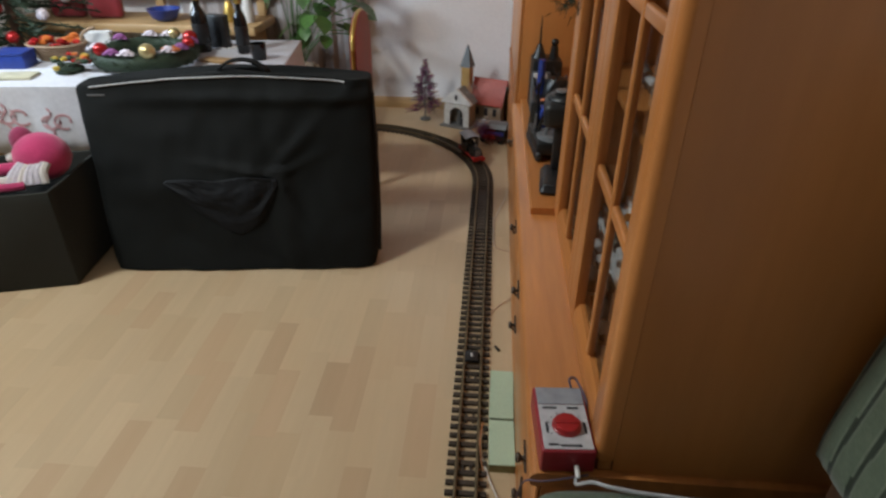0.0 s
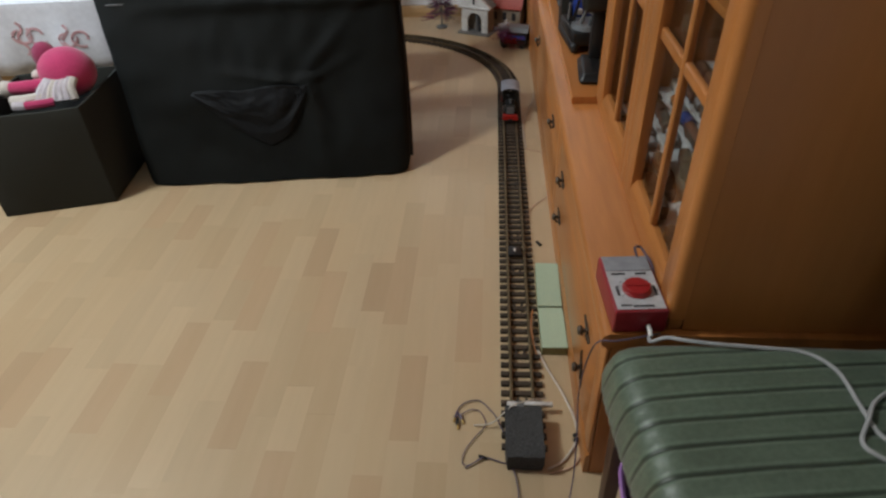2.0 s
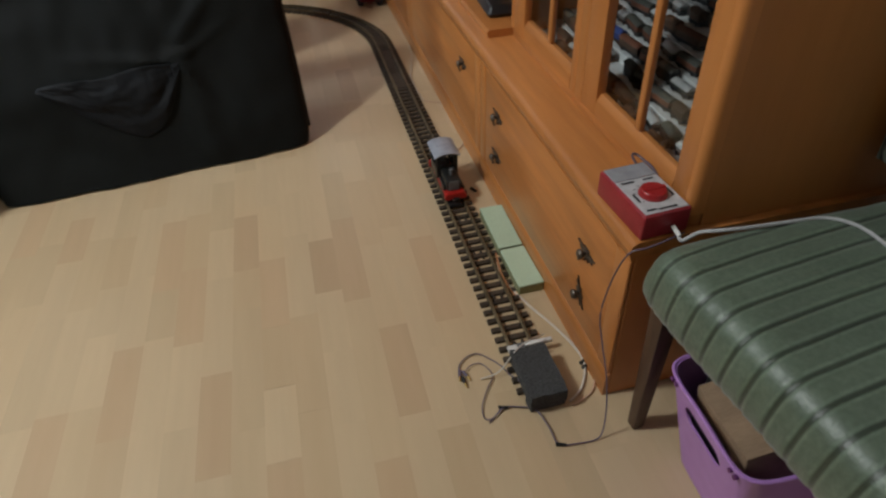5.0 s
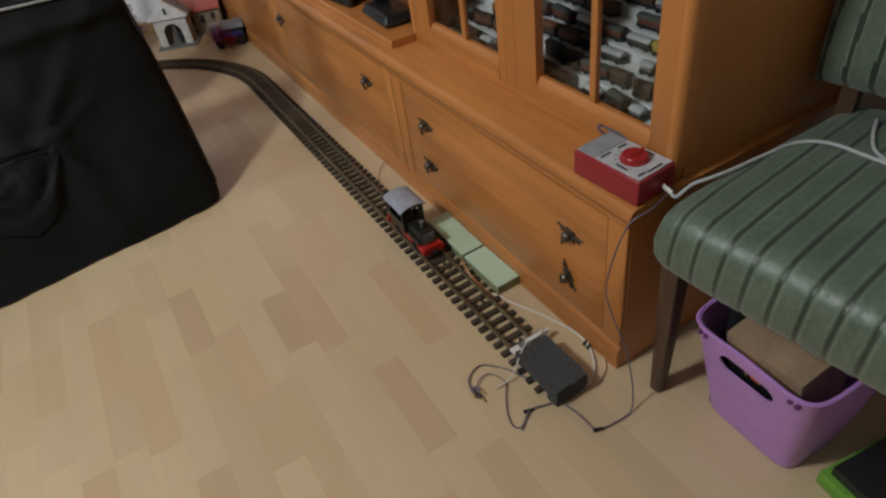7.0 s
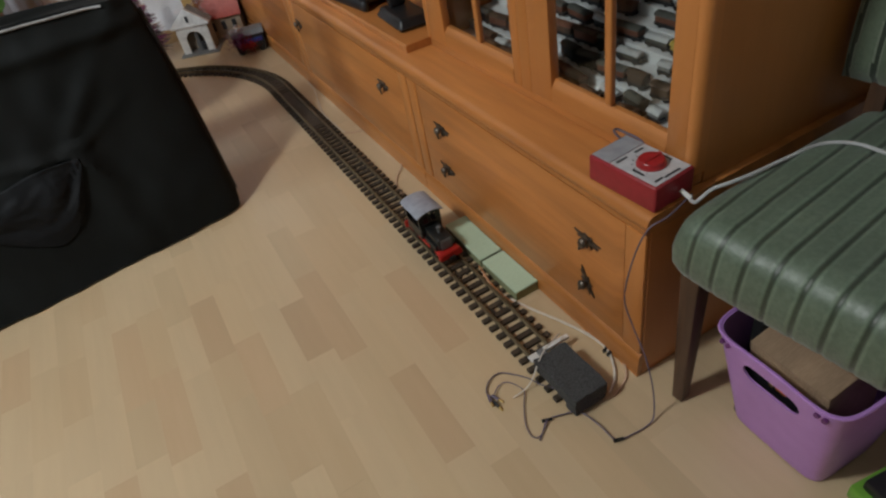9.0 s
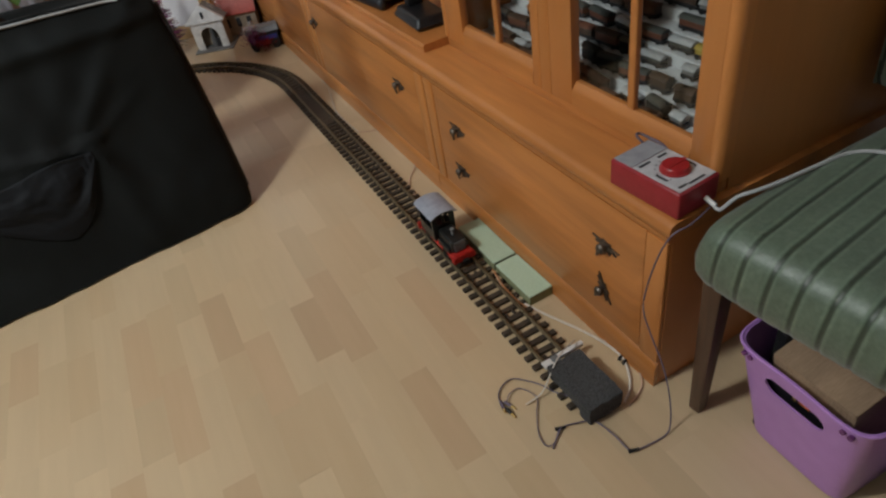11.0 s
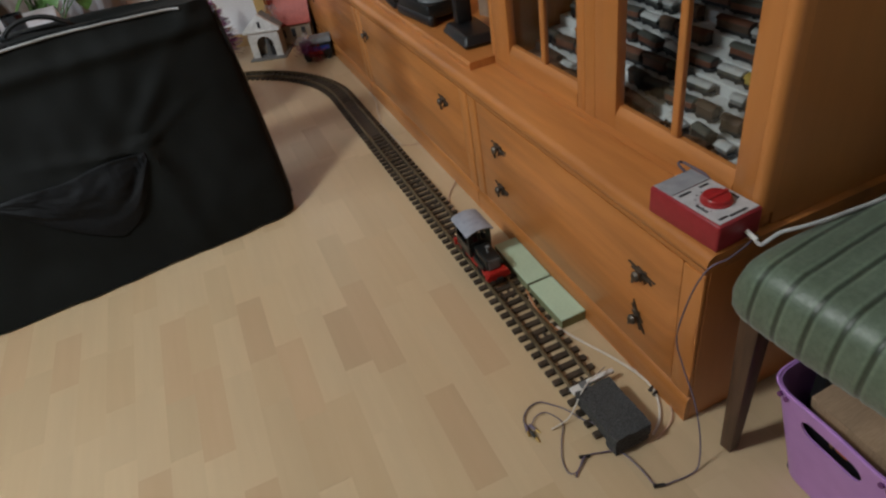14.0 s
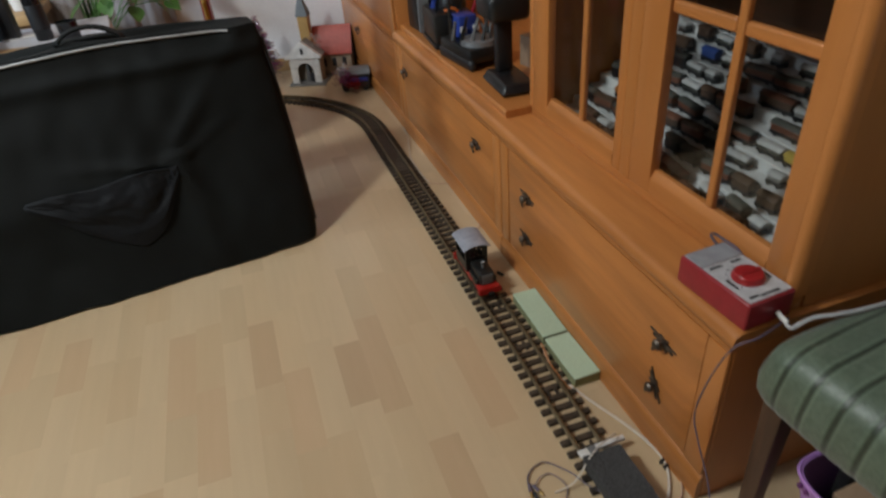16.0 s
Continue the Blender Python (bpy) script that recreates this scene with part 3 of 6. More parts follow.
def on_track(s):
    """Place and turn at s metres along the centre line from where the curve starts; below 0 on the straight."""
    if s <= 0:
        return TX, TC + s, 0.0
    a = s / TR
    if a <= radians(95):
        return CX + TR * math.cos(a), TC + TR * math.sin(a), math.degrees(a)
    a0 = radians(95)
    d = s - TR * a0
    return CX + TR * math.cos(a0) - d * math.sin(a0), TC + TR * math.sin(a0) + d * math.cos(a0), 95.0


S0, S1 = 1.350 - TC, 2.3


def track():
    tr = thing("model_track", (TX, 2.2, 0), 0, "dark brown large-gauge model railway track lying on the laminate floor", "model track")
    for side in (-0.0235, 0.0235):
        pts = []
        s = S0 + 0.01
        while s < S1:
            x, y, a = on_track(s)
            pts.append((x + side * math.cos(radians(a)), y + side * math.sin(radians(a)), 0.0))
            s += 0.03
        prof = [(-0.0042, 0.0085), (0.0042, 0.0085), (0.0042, 0.0100), (0.0012, 0.0115), (0.0012, 0.0150), (0.0020, 0.0158), (0.0020, 0.0178), (-0.0020, 0.0178), (-0.0020, 0.0158), (-0.0012, 0.0150), (-0.0012, 0.0115), (-0.0042, 0.0100)]
        part("rail", tube(bmesh.new(), pts, 0, 0, 0, prof), RAIL, tr, "dull brass rail", True)
    bm = bmesh.new()
    box(bm, -0.0462, 0.0462, -0.0066, 0.0066, 0.0005, 0.0082, 0.0012, 1)
    for x in (-0.0235, 0.0235):
        for d in (-0.0055, 0.0055):
            box(bm, x + d - 0.0018, x + d + 0.0018, -0.003, 0.003, 0.008, 0.0112)
    me = finish(bm, False)
    me.materials.append(TIE)
    s = S0 + 0.012
    inv = tr.matrix_basis.inverted()
    while s < S1:
        x, y, a = on_track(s)
        o = new("tie", me)
        o.parent = tr
        o.matrix_basis = inv @ pose(x, y, 0, 0, 0, a)
        s += 0.0274
    # plastic webs: closed under the dark length and the curve, short links elsewhere
    bm = bmesh.new()
    web = [(-0.0045, -0.002), (0.0045, -0.002), (0.0045, 0.002), (-0.0045, 0.002)]
    for side in (-0.0235, 0.0235):
        pts = []
        for k in range(int((S1 - 2.74 + TC) / 0.03)):
            x, y, a = on_track(2.74 - TC + 0.03 * k)
            pts.append((x + side * math.cos(radians(a)), y + side * math.sin(radians(a)), 0.003))
        tube(bm, pts, 0, 0, 0, web)
    part("tie_web", bm, TIE, tr, "", True)
    for k in range(9):
        y = 1.46 + 0.1507 * k
        link = bmesh.new()
        for d in (-0.009, 0.009):
            box(link, TX + d - 0.003, TX + d + 0.003, y, y + 0.0274, 0.001, 0.0060, 0.0006, 1)
        part("tie_link", link, TIE, tr, "", True)
    bed = bmesh.new()
    for k in range(27):
        box(bed, TX - 0.0185, TX + 0.0185, 2.745 + 0.0132 * k, 2.7555 + 0.0132 * k, 0.0006, 0.0085, 0.0008, 1)
    part("closed_bed", bed, TIE, tr, "dark closed bed between the rails", True)
    for s in (1.62 - TC, 2.02 - TC, 2.74 - TC, 3.1 - TC, 0.32, 0.68):
        x, y, a = on_track(s)
        for side in (-0.0235, 0.0235):
            bm = B(-0.005, 0.005, -0.016, 0.016, 0.0087, 0.0142, 0.001, 1)
            bmesh.ops.transform(bm, matrix=pose(x + side * math.cos(radians(a)), y + side * math.sin(radians(a)), 0, 0, 0, a), verts=bm.verts)
            part("rail_joiner", bm, RAIL, tr, "", True)


track()


def contact():
    c = thing("track_contact", (TX - 0.004, 1.998, 0.0083), 0, "dark grey track contact clipped between the rails", "track contact")
    part("housing", B(-0.019, 0.019, -0.021, 0.021, 0, 0.0105, 0.002), BLACK_PL, c)
    part("magnet", B(-0.003, 0.003, -0.006, 0.006, 0.0106, 0.0125, 0.0005, 1), WHITE_PL, c)


contact()


def buffer_block():
    bm = bmesh.new()
    box(bm, TX - 0.039, TX + 0.036, 1.310, 1.432, 0.0186, 0.047)
    box(bm, TX - 0.037, TX + 0.034, 1.312, 1.340, 0.0022, 0.030)
    bmesh.ops.subdivide_edges(bm, edges=bm.edges[:], cuts=9, use_grid_fill=True)
    for v in bm.verts:
        n = noise.noise_vector(v.co * 130) * 0.0030 + noise.noise_vector(v.co * 40) * 0.0022
        v.co += n
    bmesh.ops.smooth_vert(bm, verts=bm.verts, factor=0.3, use_axis_x=True, use_axis_y=True, use_axis_z=True)
    single("buffer_block", bm, FOAM, "charcoal grey foam block resting on the end of the track", "foam block")
    k = thing("end_strip", (0.468, 1.458, 0.018), 0, "white plastic clips across the rails before the foam block", "clip")
    part("clip", B(0.456, 0.516, 1.452, 1.462, 0.0182, 0.027, 0.002), WHITE_PL, k, "", True)
    part("clip", B(0.420, 0.441, 1.445, 1.462, 0.0182, 0.025, 0.002), WHITE_PL, k, "", True)
    part("plug", B(0.441, 0.456, 1.440, 1.462, 0.0182, 0.027, 0.002), GREY_PL, k, "", True)
    bm = tube(bmesh.new(), [(0.350, 1.412, 0.004), (0.388, 1.412, 0.014), (0.425, 1.425, 0.050), (0.455, 1.440, 0.052), (0.500, 1.462, 0.036)], 0.0015, 6)
    part("wire", bm, WIRE_W, k, "", True)


buffer_block()


def pad(y0, y1, rz):
    p = thing("foam_pad", (0.536, (y0 + y1) / 2, 0), rz, "pale mint green foam pad between track and cabinet", "foam pad", "pads beside the track")
    part("core", B(-0.033, 0.0265, -(y1 - y0) / 2, (y1 - y0) / 2, 0.0, 0.0215, 0.001, 1), MINT_EDGE, p)
    part("top_sheet", B(-0.0335, 0.0270, -(y1 - y0) / 2 - 0.0005, (y1 - y0) / 2 + 0.0005, 0.0217, 0.0262, 0.001, 1), MINT, p)


pad(1.620, 1.755, 0.6)
pad(1.762, 1.932, -0.8)


def locomotive():
    """Faces -y in its own space, wheels on the rails at z = 0.0178."""
    l = thing("toy_locomotive", (TX, 1.914, 0), 0, "black and red toy locomotive with a light grey roof", "toy locomotive")
    z = 0.0178
    part("frame", B(-0.027, 0.027, -0.078, 0.084, z + 0.012, z + 0.026, 0.003), LOCO_RED, l, "red running board")
    bm = prism(bmesh.new(), [(-0.030, z + 0.010), (0.030, z + 0.010), (0.030, z + 0.024), (0.023, z + 0.030), (-0.023, z + 0.030), (-0.030, z + 0.024)], -0.092, -0.0785, "y")
    bmesh.ops.bevel(bm, geom=bm.edges[:], offset=0.002, segments=2, affect="EDGES")
    b = part("buffer_beam", bm, LOCO_RED, l, "red front buffer beam")
    part("coupling", B(-0.008, 0.008, -0.100, -0.0925, z + 0.010, z + 0.018, 0.002), LOCO_BLK, b)
    part("rear_beam", B(-0.033, 0.033, 0.0845, 0.094, z + 0.010, z + 0.030, 0.003), LOCO_RED, l)
    h = part("hood", B(-0.020, 0.020, -0.072, -0.004, z + 0.0262, z + 0.060, 0.005, 3), LOCO_BLK, l, "black engine hood")
    bm = bmesh.new()
    for k in range(6):
        box(bm, -0.012, 0.012, -0.0745, -0.0722, z + 0.031 + 0.004 * k, z + 0.0335 + 0.004 * k)
    box(bm, -0.0145, 0.0145, -0.0735, -0.0718, z + 0.0285, z + 0.0565)
    part("radiator", bm, GREY_PL, h, "grey radiator grille")
    bm = lathe(bmesh.new(), [(0.004, 0), (0.004, 0.012), (0.0055, 0.014), (0.0055, 0.017), (0.003, 0.018)], (0.0, -0.045, z + 0.0602), 12)
    part("exhaust", bm, GREY_PL, h, "grey exhaust stub")
    for x in (-0.022, 0.022):
        part("step", B(x - 0.005, x + 0.005, -0.066, -0.012, z + 0.0262, z + 0.040, 0.002), LOCO_BLK, l)
    # cab with window openings
    for x in (-0.0285, 0.0285):
        part("cab_side", B(x - 0.0015, x + 0.0015, -0.002, 0.072, z + 0.0262, z + 0.056, 0.001, 1), LOCO_BLK, l)
        for y in (0.0, 0.070):
            part("cab_post", B(x - 0.0016, x + 0.0016, y - 0.003, y + 0.003, z + 0.0562, z + 0.098, 0.0005, 1), LOCO_BLK, l)
    for y in (-0.0005, 0.0705):
        part("cab_wall", B(-0.0268, 0.0268, y - 0.0015, y + 0.0015, z + 0.0262, z + 0.066, 0.001, 1), LOCO_BLK, l)
        for x, hw in ((-0.0225, 0.0062), (0.0, 0.0042), (0.0225, 0.0062)):
            part("window_post", B(x - hw, x + hw, y - 0.0014, y + 0.0014, z + 0.0662, z + 0.0878, 0.0005, 1), LOCO_BLK, l)
        part("cab_header", prism(bmesh.new(), [(-0.0285, z + 0.088), (0.0285, z + 0.088), (0.0285, z + 0.0950), (0.015, z + 0.0995), (0.0, z + 0.1010), (-0.015, z + 0.0995), (-0.0285, z + 0.0950)], y - 0.0014, y + 0.0014, "y"), LOCO_BLK, l)
    part("seat", B(-0.02, 0.02, 0.045, 0.066, z + 0.0262, z + 0.05, 0.002), LOCO_BLK, l)
    part("headlamp", cyl(bmesh.new(), (0.0, -0.0035, z + 0.094), (0.0, -0.006, z + 0.094), 0.0022, 0.0025, 10), WHITE_PL, l, "small white cab lamp")
    n = 12
    outer = [(0.0360 * math.sin(radians(-58 + 116 * k / n)) / math.sin(radians(58)), z + 0.0945 + 0.0105 * (math.cos(radians(-58 + 116 * k / n)) - 0.53) / 0.47) for k in range(n + 1)]
    inner = [(u * 0.95, v - 0.0025) for u, v in outer[::-1]]
    part("roof", prism(bmesh.new(), outer + inner, -0.011, 0.082, "y"), GREY_BLUE, l, "curved light grey cab roof")
    for y in (-0.045, 0.045):
        for x in (-0.0235, 0.0235):
            w = cyl(bmesh.new(), (x - 0.0035, y, z + 0.0145), (x + 0.0035, y, z + 0.0145), 0.0145, 0.0145, 18)
            part("wheel", w, LOCO_BLK, l)
    return l


LOCO = locomotive()

# ---- speed controller ----
def controller():
    c = thing("speed_controller", (0.604, 1.372, TOP), 3.5, "dark red speed controller with a round red knob", "controller")
    hx, hy = 0.041, 0.068
    part("case", B(-hx, hx, -hy, hy, 0.001, 0.046, 0.004, 3), RED_PL, c)
    part("face_plate", B(-hx + 0.004, hx - 0.004, -hy + 0.004, hy - 0.042, 0.0462, 0.0475, 0.0005, 1), LABEL, c, "silver printed face plate")
    part("top_plate", B(-hx + 0.004, hx - 0.004, hy - 0.041, hy - 0.004, 0.0462, 0.0480, 0.0005, 1), LABEL_GREY, c, "grey upper plate")
    bm = lathe(bmesh.new(), [(0.0225, 0), (0.0225, 0.0025), (0.0210, 0.0035), (0.0205, 0.0075), (0.0185, 0.0095), (0.010, 0.010)], (0.002, -0.020, 0.0477), 28)
    k = part("knob", bm, RED_KNOB, c, "round red turning knob")
    part("knob_bar", B(-0.018, 0.022, -0.0235, -0.0165, 0.0578, 0.0592, 0.001, 1), RED_KNOB, k)
    # printed scale marks and unreadable print as bars
    for a in range(-120, 121, 24):
        bm = B(-0.0007, 0.0007, 0.0265, 0.0295, 0, 0.0004)
        bmesh.ops.transform(bm, matrix=pose(0.002, -0.020, 0.0477, 0, 0, a), verts=bm.verts)
        part("scale_mark", bm, INK, c)
    for x0, x1, y in ((-0.030, -0.008, 0.0185), (0.008, 0.026, 0.0185), (-0.030, -0.014, -0.056), (-0.012, 0.020, -0.058)):
        part("print_bar", B(x0, x1, y - 0.0022, y + 0.0022, 0.0477, 0.0480), INK, c, "unreadable print")
    for x in (-0.028, 0.030):
        part("print_bar", B(x - 0.002, x + 0.002, -0.034, -0.012, 0.0477, 0.0480), INK, c)
    bm = tube(bmesh.new(), [(0.012, -hy - 0.001, 0.018), (0.013, -hy - 0.010, 0.014), (0.0125, -hy - 0.020, 0.012)], 0.0036, 9)
    part("strain_relief", bm, WHITE_PL, c, "white cable sleeve")
    bm = tube(bmesh.new(), [(0.022, hy - 0.006, 0.049), (0.020, hy + 0.006, 0.058), (0.030, hy + 0.010, 0.056), (0.036, hy - 0.004, 0.052), (0.043, hy - 0.03, 0.044), (0.045, hy - 0.06, 0.02), (0.046, -0.02, 0.004), (0.05, -0.06, 0.004)], 0.0022, 6)
    part("loop_wire", bm, WIRE_V, c, "thin violet wire")


controller()


# ---- chair ----
def chair():
    c = thing("upholstered_chair", (0.72, 0.97, 0), 0, "wooden chair with green striped velvet seat and back, beside the cabinet", "chair")
    x0, x1, y0, y1 = 0.545, 1.015, 0.79, 1.262
    zt, th = 0.430, 0.112
    # cushion: full rounded sides, grooves along the stripes
    bm = bmesh.new()
    n = 560
    cx, cy, ax, ay = (x0 + x1) / 2, (y0 + y1) / 2, (x1 - x0) / 2, (y1 - y0) / 2
    prof = [(0.230 - 0.0045 * i, 0.0) for i in range(42)]
    prof += [(0.040 * (1 - math.sin(a)), -0.036 * (1 - math.cos(a))) for a in (0.15, 0.4, 0.65, 0.9, 1.15, 1.4)]
    prof += [(-0.004, -0.050), (-0.006, -0.066), (-0.005, -0.082), (0.0, -0.095), (0.009, -0.106), (0.024, -0.112)]
    rings = []
    for d, dz in prof:
        ring = []
        for k in range(n):
            t = 2 * math.pi * (k + 0.5) / n
            c0, s0 = math.cos(t), math.sin(t)
            e = 11.0
            f = (abs(c0) ** e + abs(s0) ** e) ** (-1 / e)
            x, y = f * c0 * (ax - d), f * s0 * (ay - d)
            z = zt + dz + 0.010 * (1 - (x / ax) ** 2) * (1 - (y / ay) ** 2)
            ph = ((y * (1 - 0.20 * (x + ax) / (2 * ax)) + ay + 0.0077) / 0.0376) % 1.0
            g = math.exp(-((ph - 0.5) / 0.13) ** 2)
            puff = 0.0016 * math.sin(math.pi * ph) ** 2
            up = max(0.0, 1 + dz / 0.036)
            if abs(x) > ax - 0.06:
                x += (0.0034 * g - puff) * (1 - up) * (1 if x < 0 else -1)
            z -= (0.0034 * g - puff) * up
            z += 0.0018 * noise.noise(Vector((x * 14, y * 14, 0)))
            if dz < -0.1:
                z += 0.004 * noise.noise(Vector((x * 9, y * 9, 4)))
            ring.append(bm.verts.new((cx + x, cy + y * (1 - 0.20 * (x + ax) / (2 * ax)), z)))
        rings.append(ring)
    for ra, rb in zip(rings, rings[1:]):
        for k in range(n):
            m = (k + 1) % n
            bm.faces.new((ra[k], rb[k], rb[m], ra[m]))
    bm.faces.new(rings[0])
    bm.faces.new(rings[-1][::-1])
    part("seat", bm, striped(y0 - 0.0077 - 0.97, 0.0376), c, "green velvet seat cushion with dark stripes", True)
    # apron and legs
    part("apron", B(0.610, 0.98, 0.85, 1.205, 0.290, 0.319, 0.004), WALNUT, c, "dark wooden apron", True)
    for lx, ly in ((0.592, 1.232), (0.592, 0.815), (0.985, 1.225), (0.985, 0.82)):
        bm = bmesh.new()
        box(bm, lx - 0.018, lx + 0.018, ly - 0.017, ly + 0.017, 0.0, 0.322, 0.004, 2)
        for v in bm.verts:
            k = 0.62 + 0.38 * v.co.z / 0.322
            v.co.x = lx + (v.co.x - lx) * k
            v.co.y = ly + (v.co.y - ly) * k
        part("leg", bm, WALNUT, c, "tapered dark wooden leg", True)
    # backrest: padded, striped upright, leaning back
    bm = bmesh.new()
    nz, ny = 24, 150
    grid = {}
    zb0, zb1, yb0, yb1 = 0.472, 0.95, 0.785, 1.266
    for side in (0, 1):
        for i in range(nz + 1):
            for j in range(ny + 1):
                u, v = 2 * i / nz - 1, 2 * j / ny - 1
                e = (max(0, 1 - abs(u) ** 6) * max(0, 1 - abs(v) ** 8)) ** 0.5
                if e < 1e-6 and side:
                    grid[(i, j, 1)] = grid[(i, j, 0)]
                    continue
                z = (zb0 + zb1) / 2 + u * (zb1 - zb0) / 2
                y = (yb0 + yb1) / 2 + v * (yb1 - yb0) / 2 * (1.0 if u > 0 else 1 - 0.04 * u * u)
                x = 0.946 + (z - zb0) * 0.18 + (-1 if side == 0 else 1) * 0.036 * e
                if side == 0:
                    ph = ((y - yb0) / 0.0402) % 1.0
                    x += 0.002 * math.exp(-((ph - 0.5) / 0.11) ** 2)
                grid[(i, j, side)] = bm.verts.new((x, y, z))
    for side in (0, 1):
        for i in range(nz):
            for j in range(ny):
                q = [grid[(i, j, side)], grid[(i + 1, j, side)], grid[(i + 1, j + 1, side)], grid[(i, j + 1, side)]]
                f = bm.faces.new(q if side else q[::-1])
                y = sum(v.co.y for v in q) / 4
                ph = ((y - yb0) / 0.0402) % 1.0
                f.material_index = 1 if abs(ph - 0.5) < 0.10 else (2 if 0.10 <= abs(ph - 0.5) < 0.17 else 0)
    s = part("backrest", bm, GREEN_V, c, "green velvet backrest with dark stripes", True)
    s.data.materials.append(GREEN_D)
    s.data.materials.append(GREEN_P)
    for y in (0.85, 1.20):
        bm = B(0.945, 0.967, y - 0.014, y + 0.014, 0.335, 0.53, 0.004)
        part("back_post", bm, WALNUT, c, "", True)
    pivot = Matrix.Translation((0.545, 1.262, 0))
    c.matrix_basis = pivot @ pose(0, 0, 0, 0, 0, 6.0) @ pivot.inverted() @ c.matrix_basis


chair()


# ---- lilac basket under the chair ----
def basket():
    b = thing("storage_basket", (0.74, 1.06, 0), 0, "lilac plastic storage basket with handle holes under the chair", "basket")
    h, w = 0.246, 0.0035
    # walls as a grid so that the front can have a true hole
    bm = bmesh.new()
    cols, rows = 240, 36

    def wall_pt(t, z, grow):
        k = z / h
        ax, ay = 0.072 + 0.058 * k + grow, 0.083 + 0.027 * k + grow
        c, s = math.cos(t), math.sin(t)
        n = 7.0
        f = (abs(c) ** n + abs(s) ** n) ** (-1 / n)
        return Vector((ax * f * c, ay * f * s, z))
    dip = lambda t: h - 0.006 * (math.cos(4 * t + math.pi) * 0.5 + 0.5)
    V = {}
    for g, grow in ((0, 0.0), (1, -w)):
        for i in range(cols):
            t = 2 * math.pi * i / cols
            for j in range(rows + 1):
                z = 0.004 + (dip(t) - 0.004) * j / rows
                V[(g, i, j)] = bm.verts.new(wall_pt(t, z, grow))

    def slot(p):
        # signed distance to the rounded handle slot, and its nearest outline point
        qy = max(-0.029, min(0.029, p.y))
        v = Vector((0, p.y - qy, p.z - 0.1935))
        ln = max(v.length, 1e-6)
        return ln - 0.0185, (qy + v.y / ln * 0.0185, 0.1935 + v.z / ln * 0.0185)

    def hole(i, j):
        t = 2 * math.pi * (i + 0.5) / cols
        p = wall_pt(t, h * (j + 0.5) / rows, 0)
        return abs(p.x) > 0.085 and slot(p)[0] < 0
    for (g, i, j), v in V.items():
        if 0 < j < rows and abs(v.co.x) > 0.085:
            near = [hole((i - di) % cols, j - dj) for di in (0, 1) for dj in (0, 1)]
            if any(near) and not all(near):
                y, z = slot(v.co)[1]
                k = z / h
                v.co = Vector((math.copysign(0.072 + 0.058 * k - (w if g else 0), v.co.x), y, z))
    for i in range(cols):
        n = (i + 1) % cols
        for j in range(rows):
            if hole(i, j):
                continue
            bm.faces.new((V[(0, i, j)], V[(0, n, j)], V[(0, n, j + 1)], V[(0, i, j + 1)]))
            bm.faces.new((V[(1, i, j + 1)], V[(1, n, j + 1)], V[(1, n, j)], V[(1, i, j)]))
            for di, dj in ((1, 0), (-1, 0), (0, 1), (0, -1)):
                if 0 <= j + dj < rows and hole((i + di) % cols, j + dj):
                    e = {(1, 0): ((n, j), (n, j + 1)), (-1, 0): ((i, j), (i, j + 1)), (0, 1): ((i, j + 1), (n, j + 1)), (0, -1): ((i, j), (n, j))}[(di, dj)]
                    bm.faces.new((V[(0, *e[0])], V[(0, *e[1])], V[(1, *e[1])], V[(1, *e[0])]))
        bm.faces.new((V[(0, i, rows)], V[(0, n, rows)], V[(1, n, rows)], V[(1, i, rows)]))
    bm.faces.new([V[(0, i, 0)] for i in range(cols)])
    bm.faces.new([V[(1, i, 0)] for i in range(cols)][::-1])
    part("body", bm, LILAC, b)
    bm = bmesh.new()
    pts = [wall_pt(2 * math.pi * i / 96, dip(2 * math.pi * i / 96), 0.0005) for i in range(97)]
    tube(bm, pts, 0.0026, 7, 0)
    part("rim", bm, LILAC, b, "rolled rim")
    for y in (-0.084, -0.073, 0.073, 0.084):
        part("stud", cyl(bmesh.new(), (-0.1215, y, 0.225), (-0.1275, y, 0.225), 0.004, None, 8), LILAC_IN, b)
    b.matrix_basis = pose(0.704, 1.078, 0, 0, 0, -2.0)
    k = thing("cardboard_box", (0.645, 1.072, 0.0065), -2, "brown cardboard box leaning in the lilac basket", "box")
    part("carton", B(0.0, 0.105, -0.064, 0.064, 0, 0.232, 0.003), CARD, k)
    part("flap", B(0.001, 0.050, -0.063, 0.063, 0.2322, 0.2345), CARD, k)
    part("flap", B(0.053, 0.104, -0.063, 0.063, 0.2322, 0.2350), CARD, k)
    k.matrix_basis = k.matrix_basis @ pose(0, 0, 0, 0, -11, 0)
    single("dark_binder", B(-0.010, 0.010, -0.030, 0.030, 0, 0.235, 0.003), BLACK_PL, "black binder upright in the lilac basket", "binder", at=(0.668, 1.148, 0.0065), rz=80)
    # Added black sheet stands for shade behind the hole; flat marks for toys
    k = thing("toy_packet", (0.640, 1.078, 0.0065), -2, "added black sheet as the shade behind the basket's handle hole", "packet")
    part("packet", B(-0.004, 0.0, -0.036, 0.052, 0.0, 0.205, 0.001, 1), BLACK_PL, k)
    part("picture", B(-0.0052, -0.0042, -0.014, 0.004, 0.181, 0.193, 0.0004, 1), ORANGE, k, "small orange toy as a flat mark")
    part("picture", B(-0.0052, -0.0042, 0.008, 0.014, 0.176, 0.184, 0.0004, 1), BRASS, k, "small yellow thing as a flat mark")
